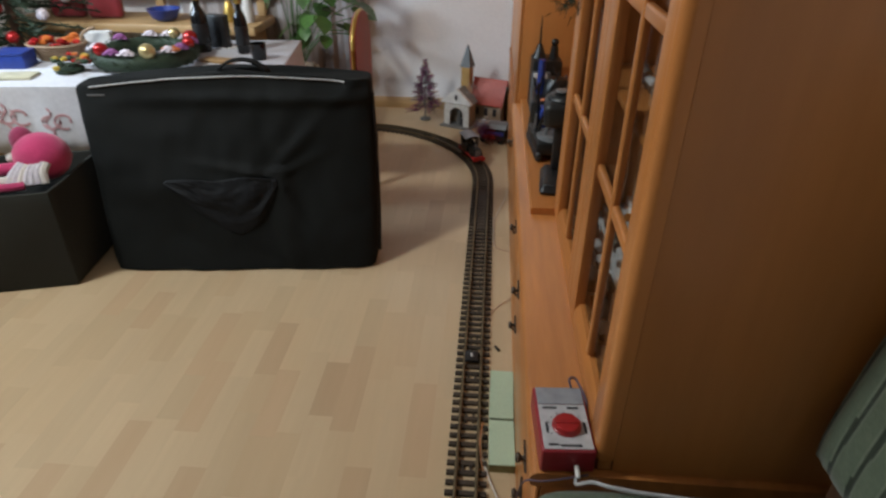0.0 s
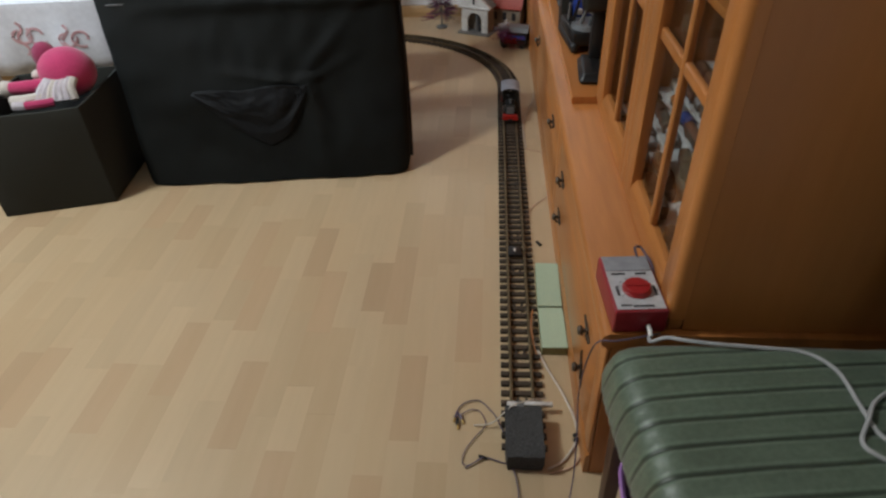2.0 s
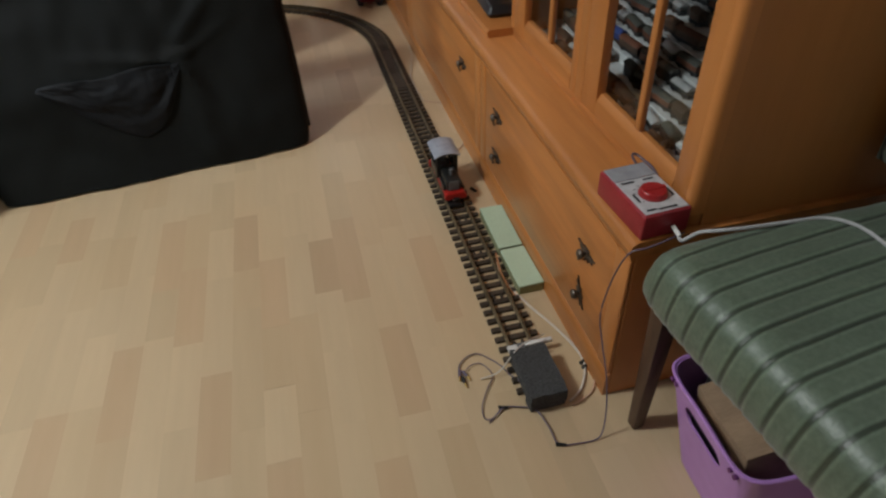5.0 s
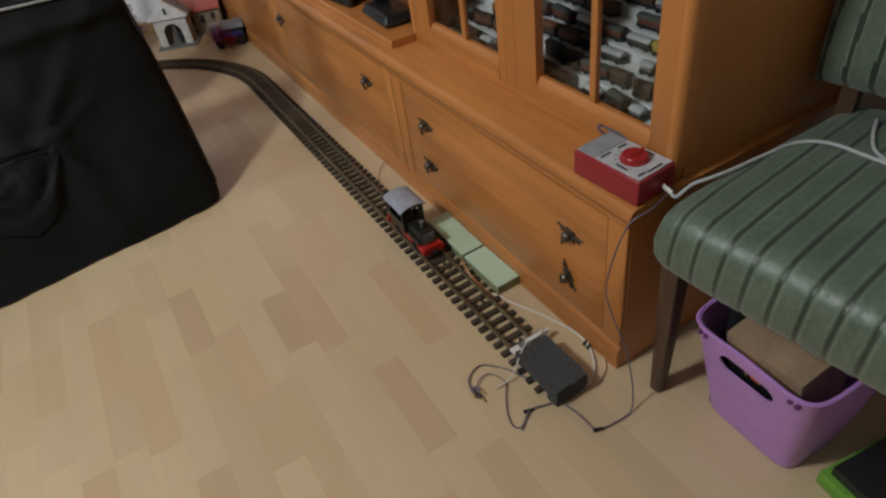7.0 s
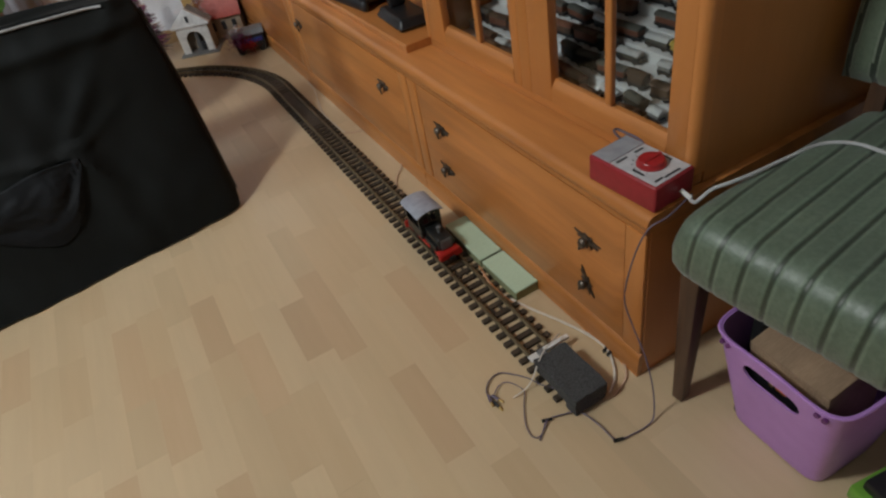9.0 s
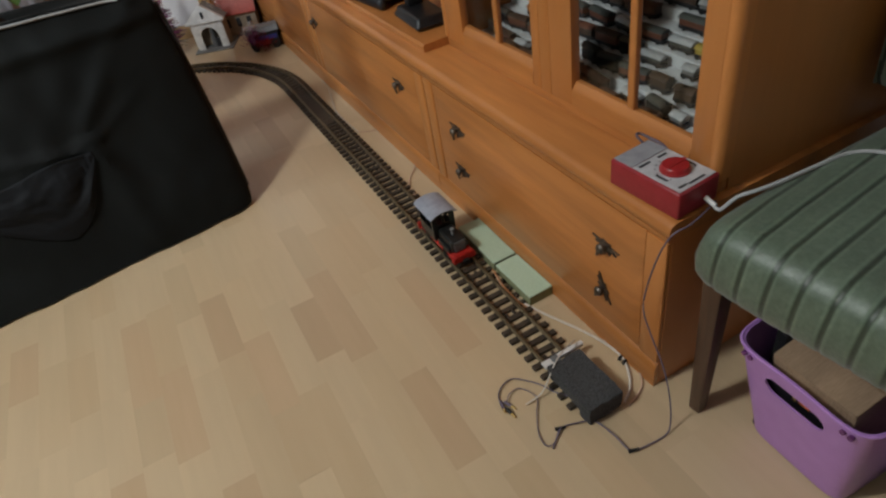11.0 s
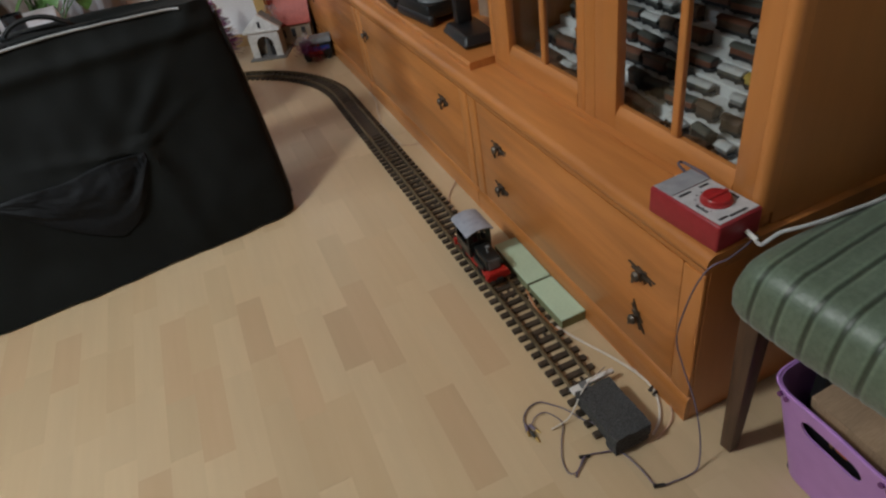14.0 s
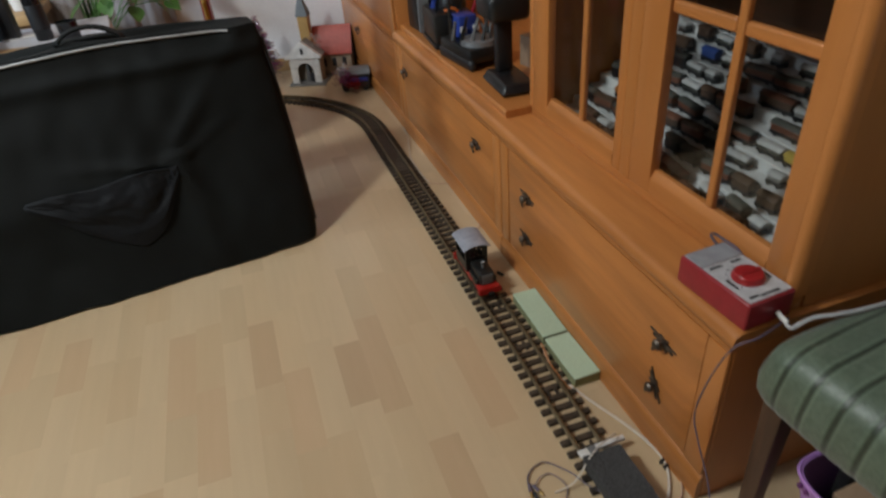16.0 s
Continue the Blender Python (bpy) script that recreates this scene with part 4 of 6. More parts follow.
    k.matrix_basis = k.matrix_basis @ pose(0, 0, 0, 0, -11, 0)


basket()


def lime_box():
    b = thing("flat_case", (0.80, 0.86, 0), -8, "flat black case with a lime green edge on the floor", "case")
    part("tray", B(-0.16, 0.16, -0.10, 0.085, 0, 0.03, 0.004), LIME, b, "lime green edge")
    part("lid", B(-0.15, 0.15, -0.09, 0.075, 0.0302, 0.052, 0.004), BLACK_PL, b, "black lid")


lime_box()


# ---- black fabric bag ----
def bag():
    b = thing("fabric_case", (-0.335, 2.391, 0), 6.3, "large black fabric travel case standing upright on the floor", "travel case")
    W = 0.448
    bm = bmesh.new()
    n, rows = 200, 60
    V = []

    def lean(z):
        return 0.152 * z / 0.6

    def pt(k, z):
        t = 2 * math.pi * k / n
        c, s = math.cos(t), math.sin(t)
        d = 0.125 - 0.068 * z / 0.6
        e = 9.0
        f = (abs(c) ** e + abs(s) ** e) ** (-1 / e)
        hw = W + (0.078 if c < 0 else -0.014) * (z / 0.6) + (0.007 * math.sin(math.pi * z / 0.6) if c > 0 else 0.0) + (0.0 if z > 0.06 else -0.010 * (1 - z / 0.06) ** 2)
        x, y = hw * f * c, d * f * s
        front = max(0.0, -s) ** 0.6
        # soft sag of the front, folds running from the upper corner to the pocket, creases at the hem
        fold = 0.0
        q = (x - 0.10) * 0.72 + (z - 0.31) * 0.69
        r = -(x - 0.10) * 0.69 + (z - 0.31) * 0.72
        if x > -0.05 and z > 0.28:
            fold += 0.022 * math.exp(-(r / 0.020) ** 2) * min(1, max(0, (q + 0.05) * 4)) * (0.6 + 0.4 * math.sin(q * 18))
        if z < 0.33:
            fold += 0.011 * math.exp(-((x - 0.135 - (0.33 - z) * 0.10) / 0.034) ** 2) * min(1, z / 0.08)
        fold += 0.019 * math.exp(-((z - 0.535 + 0.075 * (0.41 - x) * (0.5 + x)) / 0.019) ** 2) * (0.45 + 0.55 * math.cos(x * 3 - 1))
        # creases that fan out from the pocket's corner
        px_, pz = x - 0.125, z - 0.305
        far = math.hypot(px_, pz)
        ang = math.degrees(math.atan2(pz, px_))
        for a0, wd, amp, reach in ((172, 0.012, 0.013, 0.34), (-62, 0.014, 0.014, 0.26), (-118, 0.011, 0.010, 0.24), (24, 0.012, 0.010, 0.26)):
            off = far * math.sin(radians(ang - a0))
            if math.cos(radians(ang - a0)) > 0:
                fold += amp * math.exp(-(off / wd) ** 2) * max(0.0, 1 - far / reach) * min(1.0, far / 0.03)
        fold += 0.016 * noise.noise(Vector((x * 4, z * 5, 2.0))) + 0.006 * noise.noise(Vector((x * 17, z * 13, 5.0)))
        sag = 0.010 * math.cos(x * 3.4) * math.sin(math.pi * min(1, z / 0.6))
        y += lean(z) - front * (fold + sag)
        if s > -0.2 and abs(c) > 0.7:
            x += 0.006 * noise.noise(Vector((y * 12, z * 9, 8.0))) * (1 if c > 0 else -1)
        return Vector((x, y + 0.122, z))
    top = 0.572
    for j in range(rows + 1):
        z = 0.006 + (top - 0.006) * j / rows
        ring = []
        for k in range(n):
            p = pt(k, z)
            p.z += (0.034 * math.cos(p.x * 3.0) + 0.020 * min(0.0, p.x) + 0.004 * noise.noise(Vector((p.x * 8, 1, 1)))) * (j / rows) ** 4
            if j == 0:
                p.z += 0.004 * noise.noise(Vector((p.x * 7, 3, 1)))
            ring.append(bm.verts.new(p))
        V.append(ring)
    for j in range(rows):
        for k in range(n):
            m = (k + 1) % n
            bm.faces.new((V[j][k], V[j][m], V[j + 1][m], V[j + 1][k]))
    last = V[-1]
    for g, sh in enumerate((0.93, 0.6, 0.2)):
        cx = sum(v.co.x for v in last) / n
        cy = sum(v.co.y for v in last) / n
        ring = []
        for v in V[-1 - g] if g == 0 else last:
            p = v.co
            ring.append(bm.verts.new((cx + (p.x - cx) * (sh if sh < 0.9 else 0.985), cy + (p.y - cy) * sh, p.z + 0.010 * (1 if g == 0 else 0.2))))
        for k in range(n):
            m = (k + 1) % n
            bm.faces.new((last[k], last[m], ring[m], ring[k]))
        last = ring
    bm.faces.new(last)
    bm.faces.new(V[0][::-1])
    body = part("body", bm, BLACK_CLOTH, b)
    # piping along the top front edge
    pts = []
    for k in range(n):
        t = 2 * math.pi * k / n
        if math.sin(t) < -0.12 and abs(math.cos(t)) < 0.985:
            p = pt(k, top - 0.004)
            p.z += 0.034 * math.cos(p.x * 3.0) + 0.020 * min(0.0, p.x) + 0.006
            pts.append(p + Vector((0, -0.002, 0)))
    pts.sort(key=lambda p: p.x)
    part("piping", tube(bmesh.new(), [p for p in pts if -0.47 < p.x < 0.37], 0.0036, 6, 0), PIPING, b, "thin pale grey piping along the top edge")
    # hanging pocket on the front
    front = [k for k in range(n) if math.sin(2 * math.pi * k / n) < -0.3]

    def front_y(x, z):
        return min((pt(k, z) for k in front), key=lambda p: abs(p.x - x)).y
    bm = bmesh.new()
    nx, nz = 56, 34
    g = {}
    for i in range(nx + 1):
        for j in range(nz + 1):
            u, v = i / nx, j / nz
            x = -0.245 + 0.375 * u - 0.01 * v * (1 - u)
            drop = 0.185 * min(1.0, (u / 0.62) ** 0.8) * (1 - max(0.0, (u - 0.62) / 0.38) ** 2.2) + 0.004
            z = 0.296 + 0.004 * math.sin(u * 11) + 0.012 * u - drop * v
            y = front_y(x, z) - 0.004
            rim = min(1.0, u * 8) * min(1.0, (1 - u) * 8)
            bul = rim * math.sin(math.pi * min(1, v * 0.85 + 0.15)) ** 0.7
            y -= 0.007 * bul + 0.006 * noise.noise(Vector((u * 4, v * 3, 3))) * bul
            y -= bul * (0.0030 * math.sin(v * 11 + u * 6 + 2 * noise.noise(Vector((u * 3, v * 3, 7)))) + 0.003 * noise.noise(Vector((u * 14, v * 11, 9))))
            if v == 1 or u in (0, 1):
                y += 0.008
            g[(i, j)] = bm.verts.new((x, y, z))
    for i in range(nx):
        for j in range(nz):
            bm.faces.new((g[(i, j)], g[(i, j + 1)], g[(i + 1, j + 1)], g[(i + 1, j)]))
    p = part("pocket", bm, POCKET_CLOTH, b, "sagging slate-coloured front pocket")
    sol = p.modifiers.new("thick", "SOLIDIFY")
    sol.thickness, sol.offset = 0.003, -1
    # pale stitched tag on the upper corner
    part("tag", B(-0.475, -0.420, 0.122 + lean(0.575) - 0.071, 0.122 + lean(0.575) - 0.068, 0.545, 0.550, 0.0005, 1), GREY_PL, b)
    # zip running down the narrow side
    zp = [(W + 0.004 - 0.014 * z / 0.6 + 0.007 * math.sin(math.pi * z / 0.6), 0.075 + lean(z) * 1.0, z) for z in (0.03, 0.1, 0.2, 0.3, 0.4, 0.5, 0.555)]
    part("zip", tube(bmesh.new(), zp, 0.005, 6, 4), BLACK_PL, b, "black zip on the narrow side")
    part("zip_pull", B(W + 0.002, W + 0.008, 0.118, 0.128, 0.155, 0.185, 0.002), PIPING, b, "metal zip pull")
    hp = [(-0.045, 0.245, 0.600), (-0.050, 0.248, 0.624), (-0.01, 0.252, 0.646), (0.045, 0.252, 0.646), (0.090, 0.248, 0.622), (0.10, 0.245, 0.600)]
    part("carry_handle", tube(bmesh.new(), hp, 0, 0, 6, [(-0.016, -0.003), (0.016, -0.003), (0.016, 0.003), (-0.016, 0.003)]), BLACK_CLOTH, b, "black webbing carry handle")
    for x in (-0.36, 0.36):
        part("foot", cyl(bmesh.new(), (x, 0.12, 0.0), (x, 0.12, 0.012), 0.02, 0.02, 12), BLACK_PL, b)


bag()


# ---- felt box with the plush doll ----
def felt_box():
    b = thing("felt_box", (-1.026, 2.379, 0), 16.8, "open charcoal felt storage box with a plush doll in it", "storage box")
    w, d, h, t = 0.168, 0.172, 0.335, 0.010
    for nm, q in (("wall_panel", (-w, w, -d, -d + t)), ("wall_panel", (-w, w, d - t, d)), ("wall_panel", (-w, -w + t, -d + t, d - t)), ("wall_panel", (w - t, w, -d + t, d - t))):
        bm = B(*q, 0.002, h, 0.003)
        bmesh.ops.subdivide_edges(bm, edges=[e for e in bm.edges if e.calc_length() > 0.1], cuts=6)
        for v in bm.verts:
            v.co.z += 0.005 * noise.noise(v.co * 6) * (v.co.z / h)
            v.co += noise.noise_vector(v.co * 5) * 0.003 * (v.co.z / h)
            v.co.x += 0.2 * v.co.y
        part("wall_panel", bm, FELT, b)
    bm = B(-w + t, w - t, -d + t, d - t, 0.002, 0.010)
    fill = B(-w + t + 0.004, w - t - 0.004, -d + t + 0.004, d - t - 0.004, 0.0102, 0.27, 0.03, 3)
    for q in (bm, fill):
        for v in q.verts:
            v.co.x += 0.2 * v.co.y
    part("bottom", bm, FELT, b)
    part("cushion", fill, BLACK_CLOTH, b, "dark folded cloth filling the box")


felt_box()


def doll():
    bm = bmesh.new()
    marks = []

    def tone(i):
        marks.append((len(bm.faces), i))
    tone(0)
    ball(bm, (-0.016, 0.012, 0.088), 0.080, (1.04, 1.0, 0.96), 4)            # hood
    tone(2)
    ball(bm, (-0.078, 0.060, 0.128), 0.046, (0.8, 0.8, 1.0), 3)            # hood's corner
    tone(0)
    tube(bm, [(-0.05, -0.03, 0.072), (-0.11, -0.055, 0.078), (-0.165, -0.045, 0.074)], 0.0195, 10)
    tone(1)
    ball(bm, (-0.184, -0.040, 0.072), 0.026, (1.15, 1, 1), 3)
    ball(bm, (-0.090, -0.012, 0.098), 0.020, (1.0, 1, 0.8), 2)
    for k in range(7):                                                         # striped skirt
        a = k / 6
        tone(3 if k % 4 != 2 else 1)
        tube(bm, [(-0.055 + 0.075 * a, -0.048 - 0.01 * a, 0.092), (-0.075 + 0.085 * a, -0.080, 0.070), (-0.090 + 0.105 * a, -0.110 + 0.012 * a, 0.040)], 0.0125, 7)
    tone(1)
    tube(bm, [(-0.06, -0.085, 0.052), (-0.115, -0.098, 0.053), (-0.160, -0.095, 0.052)], 0.017, 9)
    tone(0)
    tube(bm, [(-0.04, -0.112, 0.044), (-0.085, -0.125, 0.046), (-0.115, -0.125, 0.046)], 0.013, 9)
    tone(3)
    tube(bm, [(-0.115, -0.125, 0.046), (-0.150, -0.122, 0.046)], 0.014, 9)
    marks.append((len(bm.faces), 0))
    ob = single("plush_doll", bm, PINK, "pink and cream plush doll slumped in the felt box", "plush doll", at=(-0.93, 2.40, 0.296), rz=16)
    for m in (CREAM, PINK_DEEP, DOLL_WHITE):
        ob.data.materials.append(m)
    for (i0, tone_i), (i1, _) in zip(marks, marks[1:]):
        for i in range(i0, i1):
            ob.data.polygons[i].material_index = tone_i
    for p in ob.data.polygons:
        p.use_smooth = True


doll()


# ---- cables ----
def cable(name, pts, r, material, label, category="cable"):
    p0 = Vector(pts[0])
    bm = tube(bmesh.new(), [Vector(p) - p0 for p in pts], r, 7)
    return single(name, bm, material, label, category, at=tuple(p0))


def cables():
    S = 0.4425
    cable("supply_cable", [(0.619, 1.284, TOP + 0.011), (0.618, 1.274, TOP + 0.013), (0.624, 1.2725, 0.408), (0.638, 1.264, 0.424), (0.658, 1.252, 0.4315), (0.695, 1.244, 0.4340), (0.760, 1.239, 0.4335), (0.815, 1.230, 0.4350), (0.842, 1.195, 0.4390),
                           (0.845, 1.135, 0.4405), (0.850, 1.090, 0.4405), (0.885, 1.055, 0.4400), (0.93, 1.045, 0.4380)], 0.0029, CABLE_W, "pale grey supply cable running from the controller over the chair seat")
    cable("supply_cable", [(0.952, 1.190, 0.4360), (0.905, 1.168, 0.4395), (0.866, 1.142, 0.4410), (0.842, 1.110, 0.4455), (0.822, 1.080, S), (0.832, 1.060, S), (0.866, 1.040, S), (0.92, 1.020, 0.4395)], 0.0029, CABLE_W, "pale grey cable lying in a loop on the chair seat")
    cable("violet_cable", [(0.640, 1.300, TOP + 0.004), (0.60, 1.288, TOP + 0.005), (0.570, 1.283, TOP + 0.003), (0.545, 1.290, TOP - 0.008), (0.538, 1.309, 0.321), (0.536, 1.324, 0.225), (0.537, 1.306, 0.174), (0.535, 1.270, 0.125),
                           (0.532, 1.246, 0.07), (0.526, 1.232, 0.02), (0.512, 1.225, 0.004), (0.475, 1.226, 0.004), (0.442, 1.234, 0.005), (0.438, 1.270, 0.006), (0.428, 1.313, 0.006), (0.40, 1.328, 0.005), (0.372, 1.335, 0.005), (0.352, 1.322, 0.004), (0.336, 1.310, 0.004)], 0.0014, WIRE_V, "thin violet wire from the controller down to the floor")
    cable("violet_cable", [(0.432, 1.356, 0.010), (0.424, 1.378, 0.008), (0.408, 1.405, 0.006), (0.398, 1.432, 0.005), (0.382, 1.456, 0.004), (0.362, 1.476, 0.004), (0.338, 1.474, 0.004), (0.319, 1.459, 0.004), (0.312, 1.440, 0.004)], 0.0014, WIRE_V, "thin violet wire lying in a bow on the floor")
    cable("violet_cable", [(0.372, 1.335, 0.007), (0.345, 1.318, 0.004), (0.330, 1.322, 0.004), (0.334, 1.350, 0.004), (0.355, 1.385, 0.004), (0.375, 1.415, 0.004), (0.362, 1.448, 0.004), (0.340, 1.450, 0.005), (0.322, 1.436, 0.005)], 0.0011, WIRE_V, "thin grey wire loop beside the track end")
    cable("feed_wire", [(0.487, 1.725, 0.022), (0.484, 1.69, 0.012), (0.49, 1.65, 0.005), (0.510, 1.585, 0.004), (0.545, 1.495, 0.004), (0.562, 1.430, 0.004), (0.560, 1.385, 0.004), (0.532, 1.338, 0.004), (0.498, 1.314, 0.006)], 0.0025, WIRE_W, "cream feed wire curving round the foam block")
    cable("feed_wire", [(0.485, 1.728, 0.024), (0.481, 1.69, 0.016), (0.487, 1.64, 0.006), (0.513, 1.575, 0.0035), (0.550, 1.482, 0.0035), (0.572, 1.42, 0.0035), (0.572, 1.37, 0.0035), (0.548, 1.325, 0.0035), (0.50, 1.305, 0.004)], 0.0016, WIRE_P, "pink feed wire beside the track")
    cable("feed_wire", [(0.488, 1.745, 0.026), (0.484, 1.72, 0.027), (0.482, 1.69, 0.018), (0.488, 1.63, 0.008), (0.50, 1.60, 0.0035)], 0.0018, WIRE_O, "orange feed wire beside the green pads")
    cable("feed_wire", [(0.490, 2.155, 0.012), (0.494, 2.175, 0.005), (0.502, 2.218, 0.0035), (0.527, 2.263, 0.0035), (0.560, 2.300, 0.0035), (0.571, 2.348, 0.0035), (0.568, 2.422, 0.0035), (0.571, 2.523, 0.0035), (0.562, 2.590, 0.0035), (0.532, 2.606, 0.004), (0.508, 2.625, 0.004)], 0.0015, WIRE_P, "thin pink wire on the floor beside the cabinet")
    cable("feed_wire", [(0.508, 2.625, 0.005), (0.504, 2.714, 0.004), (0.505, 2.828, 0.004), (0.518, 2.890, 0.0035), (0.531, 2.949, 0.0035), (0.553, 3.044, 0.0035), (0.558, 3.13, 0.0035)], 0.0016, WIRE_W, "thin pale wire on the floor beside the track")
    w = thing("wire_plug", (0.315, 1.418, 0.0), 0, "brass-tipped wire plugs lying on the floor", "plug")
    for k, (x, y, a) in enumerate(((-0.003, 0.016, 165), (0.001, -0.002, 185), (0.008, 0.012, 200))):
        bm = cyl(bmesh.new(), (0, -0.010, 0.005), (0, 0.006, 0.005), 0.0034, None, 8)
        bmesh.ops.transform(bm, matrix=pose(x, y, 0, 0, 0, a), verts=bm.verts)
        part("sleeve", bm, WIRE_V if k != 1 else BLACK_PL, w)
        bm = cyl(bmesh.new(), (0, 0.006, 0.005), (0, 0.016, 0.005), 0.0022, 0.0018, 8)
        bmesh.ops.transform(bm, matrix=pose(x, y, 0, 0, 0, a), verts=bm.verts)
        part("pin", bm, BRASS, w)
    for x, y in ((0.446, 1.232), (0.371, 1.336)):
        bm = cyl(bmesh.new(), (-0.009, 0.003, 0.004), (0.009, -0.003, 0.004), 0.0034, 0.0028, 8)
        single("wire_joint", bm, BLACK_PL, "dark taped joint in the violet wire on the floor", "wire joint", at=(x, y, 0))
    for dy in (0.0, 0.012):
        single("wire_clamp", cyl(bmesh.new(), (-0.006, 0, 0.004), (0.006, 0, 0.004), 0.004, None, 8), BLACK_PL, "small dark clamp on the cream wire", "clamp", at=(0.560, 1.385 + dy, 0), rz=20)
    single("wire_clamp", cyl(bmesh.new(), (-0.004, 0.01, 0.004), (0.006, -0.008, 0.004), 0.004, None, 8), BLACK_PL, "small dark plug on the floor by the track", "plug", at=(0.520, 2.05, 0))


cables()

# ---- toy village at the end of the track ----
def chapel():
    c = thing("toy_chapel", (0.292, 3.895, 0), -24, "white toy chapel porch with an arched opening and ochre tower", "toy chapel")
    part("base_plate", B(-0.078, 0.085, -0.030, 0.125, 0.0, 0.006, 0.001, 1), HOUSE_G, c, "grey base plate")
    # porch front with an arch cut through
    w, h, g, r, ah = 0.066, 0.105, 0.168, 0.036, 0.052
    arch = [(r * math.cos(math.pi * k / 14), ah + r * 0.95 * math.sin(math.pi * k / 14)) for k in range(15)]
    inner = [(r, 0.006)] + arch + [(-r, 0.006)]
    outline = [(w, 0.006), (w, h), (-w, h), (-w, 0.006)]
    bm = bmesh.new()

    def ring_face(y):
        L = [bm.verts.new((u, y, v)) for u, v in inner]
        O = []
        n = len(inner)
        for k, (u, v) in enumerate(inner):
            if k < n / 3:
                o = (w, 0.006 + (h - 0.006) * k / (n / 3))
            elif k < 2 * n / 3:
                o = (w - 2 * w * (k - n / 3) / (n / 3), h)
            else:
                o = (-w, h - (h - 0.006) * (k - 2 * n / 3) / (n - 1 - 2 * n / 3))
            O.append(bm.verts.new((o[0], y, o[1])))
        return L, O
    L0, O0 = ring_face(-0.004)
    L1, O1 = ring_face(0.004)
    for k in range(len(L0) - 1):
        bm.faces.new((L0[k], L0[k + 1], O0[k + 1], O0[k]))
        bm.faces.new((L1[k], O1[k], O1[k + 1], L1[k + 1]))
        bm.faces.new((L0[k], L1[k], L1[k + 1], L0[k + 1]))
        bm.faces.new((O0[k], O0[k + 1], O1[k + 1], O1[k]))
    for k in (0, -1):
        bm.faces.new((L0[k], O0[k], O1[k], L1[k]))
    part("front_wall", bm, HOUSE_W, c, "white front wall with arched opening")
    for s in (-1, 1):
        part("side_wall", B(s * 0.064 - 0.003, s * 0.064 + 0.003, 0.0042, 0.07, 0.006, 0.105, 0.0008, 1), HOUSE_B, c, "beige side wall")
    part("gable", prism(bmesh.new(), [(-0.080, 0.106), (0.080, 0.106), (0.080, 0.112), (0.0, g + 0.004), (-0.080, 0.112)], -0.010, 0.006, "y"), HOUSE_W, c, "white gable")
    part("cornice", B(-0.080, 0.080, -0.014, -0.0102, 0.104, 0.113, 0.001, 1), HOUSE_W, c)
    part("gable_slot", B(-0.006, 0.006, -0.0125, -0.0102, 0.122, 0.145, 0.001, 1), INK, c, "dark gable slot")
    part("porch_roof", prism(bmesh.new(), [(-0.078, 0.106), (0.078, 0.106), (0.0, g)], 0.0065, 0.075, "y"), HOUSE_G, c, "grey roof")
    # small figure group inside the arch, as plain shapes
    part("inner_block", B(-0.050, 0.050, 0.045, 0.055, 0.006, 0.100), HOUSE_B, c)
    bm = lathe(bmesh.new(), [(0.014, 0), (0.012, 0.03), (0.007, 0.045), (0.010, 0.058), (0.005, 0.07)], (0.004, 0.022, 0.006), 12)
    part("inner_post", bm, GREY_PL, c)
    part("inner_panel", B(0.012, 0.030, 0.010, 0.016, 0.006, 0.040, 0.001, 1), INK, c)
    t = part("tower", B(-0.022, 0.022, 0.080, 0.124, 0.006, 0.245, 0.002, 1), OCHRE, c, "ochre tower")
    bm = bmesh.new()
    bmesh.ops.create_cone(bm, cap_ends=True, segments=4, radius1=0.038, radius2=0.001, depth=0.095, matrix=Matrix.Translation((0, 0.102, 0.293)) @ Matrix.Rotation(math.pi / 4, 4, "Z"))
    part("spire", bm, SLATE, t, "dark slate spire")
    bm = bmesh.new()
    rnd = random.Random(4)
    for k in range(60):
        p = Vector((0.045 + rnd.uniform(-0.02, 0.02), 0.05 + rnd.uniform(-0.03, 0.03), 0.15 + rnd.uniform(-0.03, 0.03)))
        d = Vector((rnd.uniform(-1, 1), rnd.uniform(-1, 1), rnd.uniform(-1, 1))).normalized() * 0.012
        cyl(bm, p - d, p + d, 0.0012, 0.0003, 4)
    part("garland", bm, TINSEL, c, "silver tinsel tuft")
    c.matrix_basis = c.matrix_basis @ Matrix.Diagonal((1.12, 1.12, 1.22, 1))


chapel()


def toy_house():
    h = thing("toy_house", (0.468, 4.02, 0), -20, "beige toy house with a red gabled roof by the wall", "toy house")
    part("wall", B(-0.085, 0.085, -0.06, 0.06, 0, 0.125, 0.001, 1), HOUSE_B, h)
    for s in (-1, 1):
        part("gable_wall", prism(bmesh.new(), [(-0.058, 0.1252), (0.058, 0.1252), (0.0, 0.215)], s * 0.081 - 0.003, s * 0.081 + 0.003, "x"), HOUSE_B, h)
    for s in (-1, 1):
        bm = prism(bmesh.new(), [(s * 0.078, 0.105), (s * 0.078, 0.110), (0.0, 0.232), (0.0, 0.226)], -0.096, 0.096, "x")
        part("roof", bm, ROOF_R, h, "red roof slope")
    for x in (-0.05, 0.0, 0.05):
        part("window", B(x - 0.010, x + 0.010, -0.0625, -0.0602, 0.045, 0.085, 0.001, 1), INK, h, "dark narrow window")


toy_house()


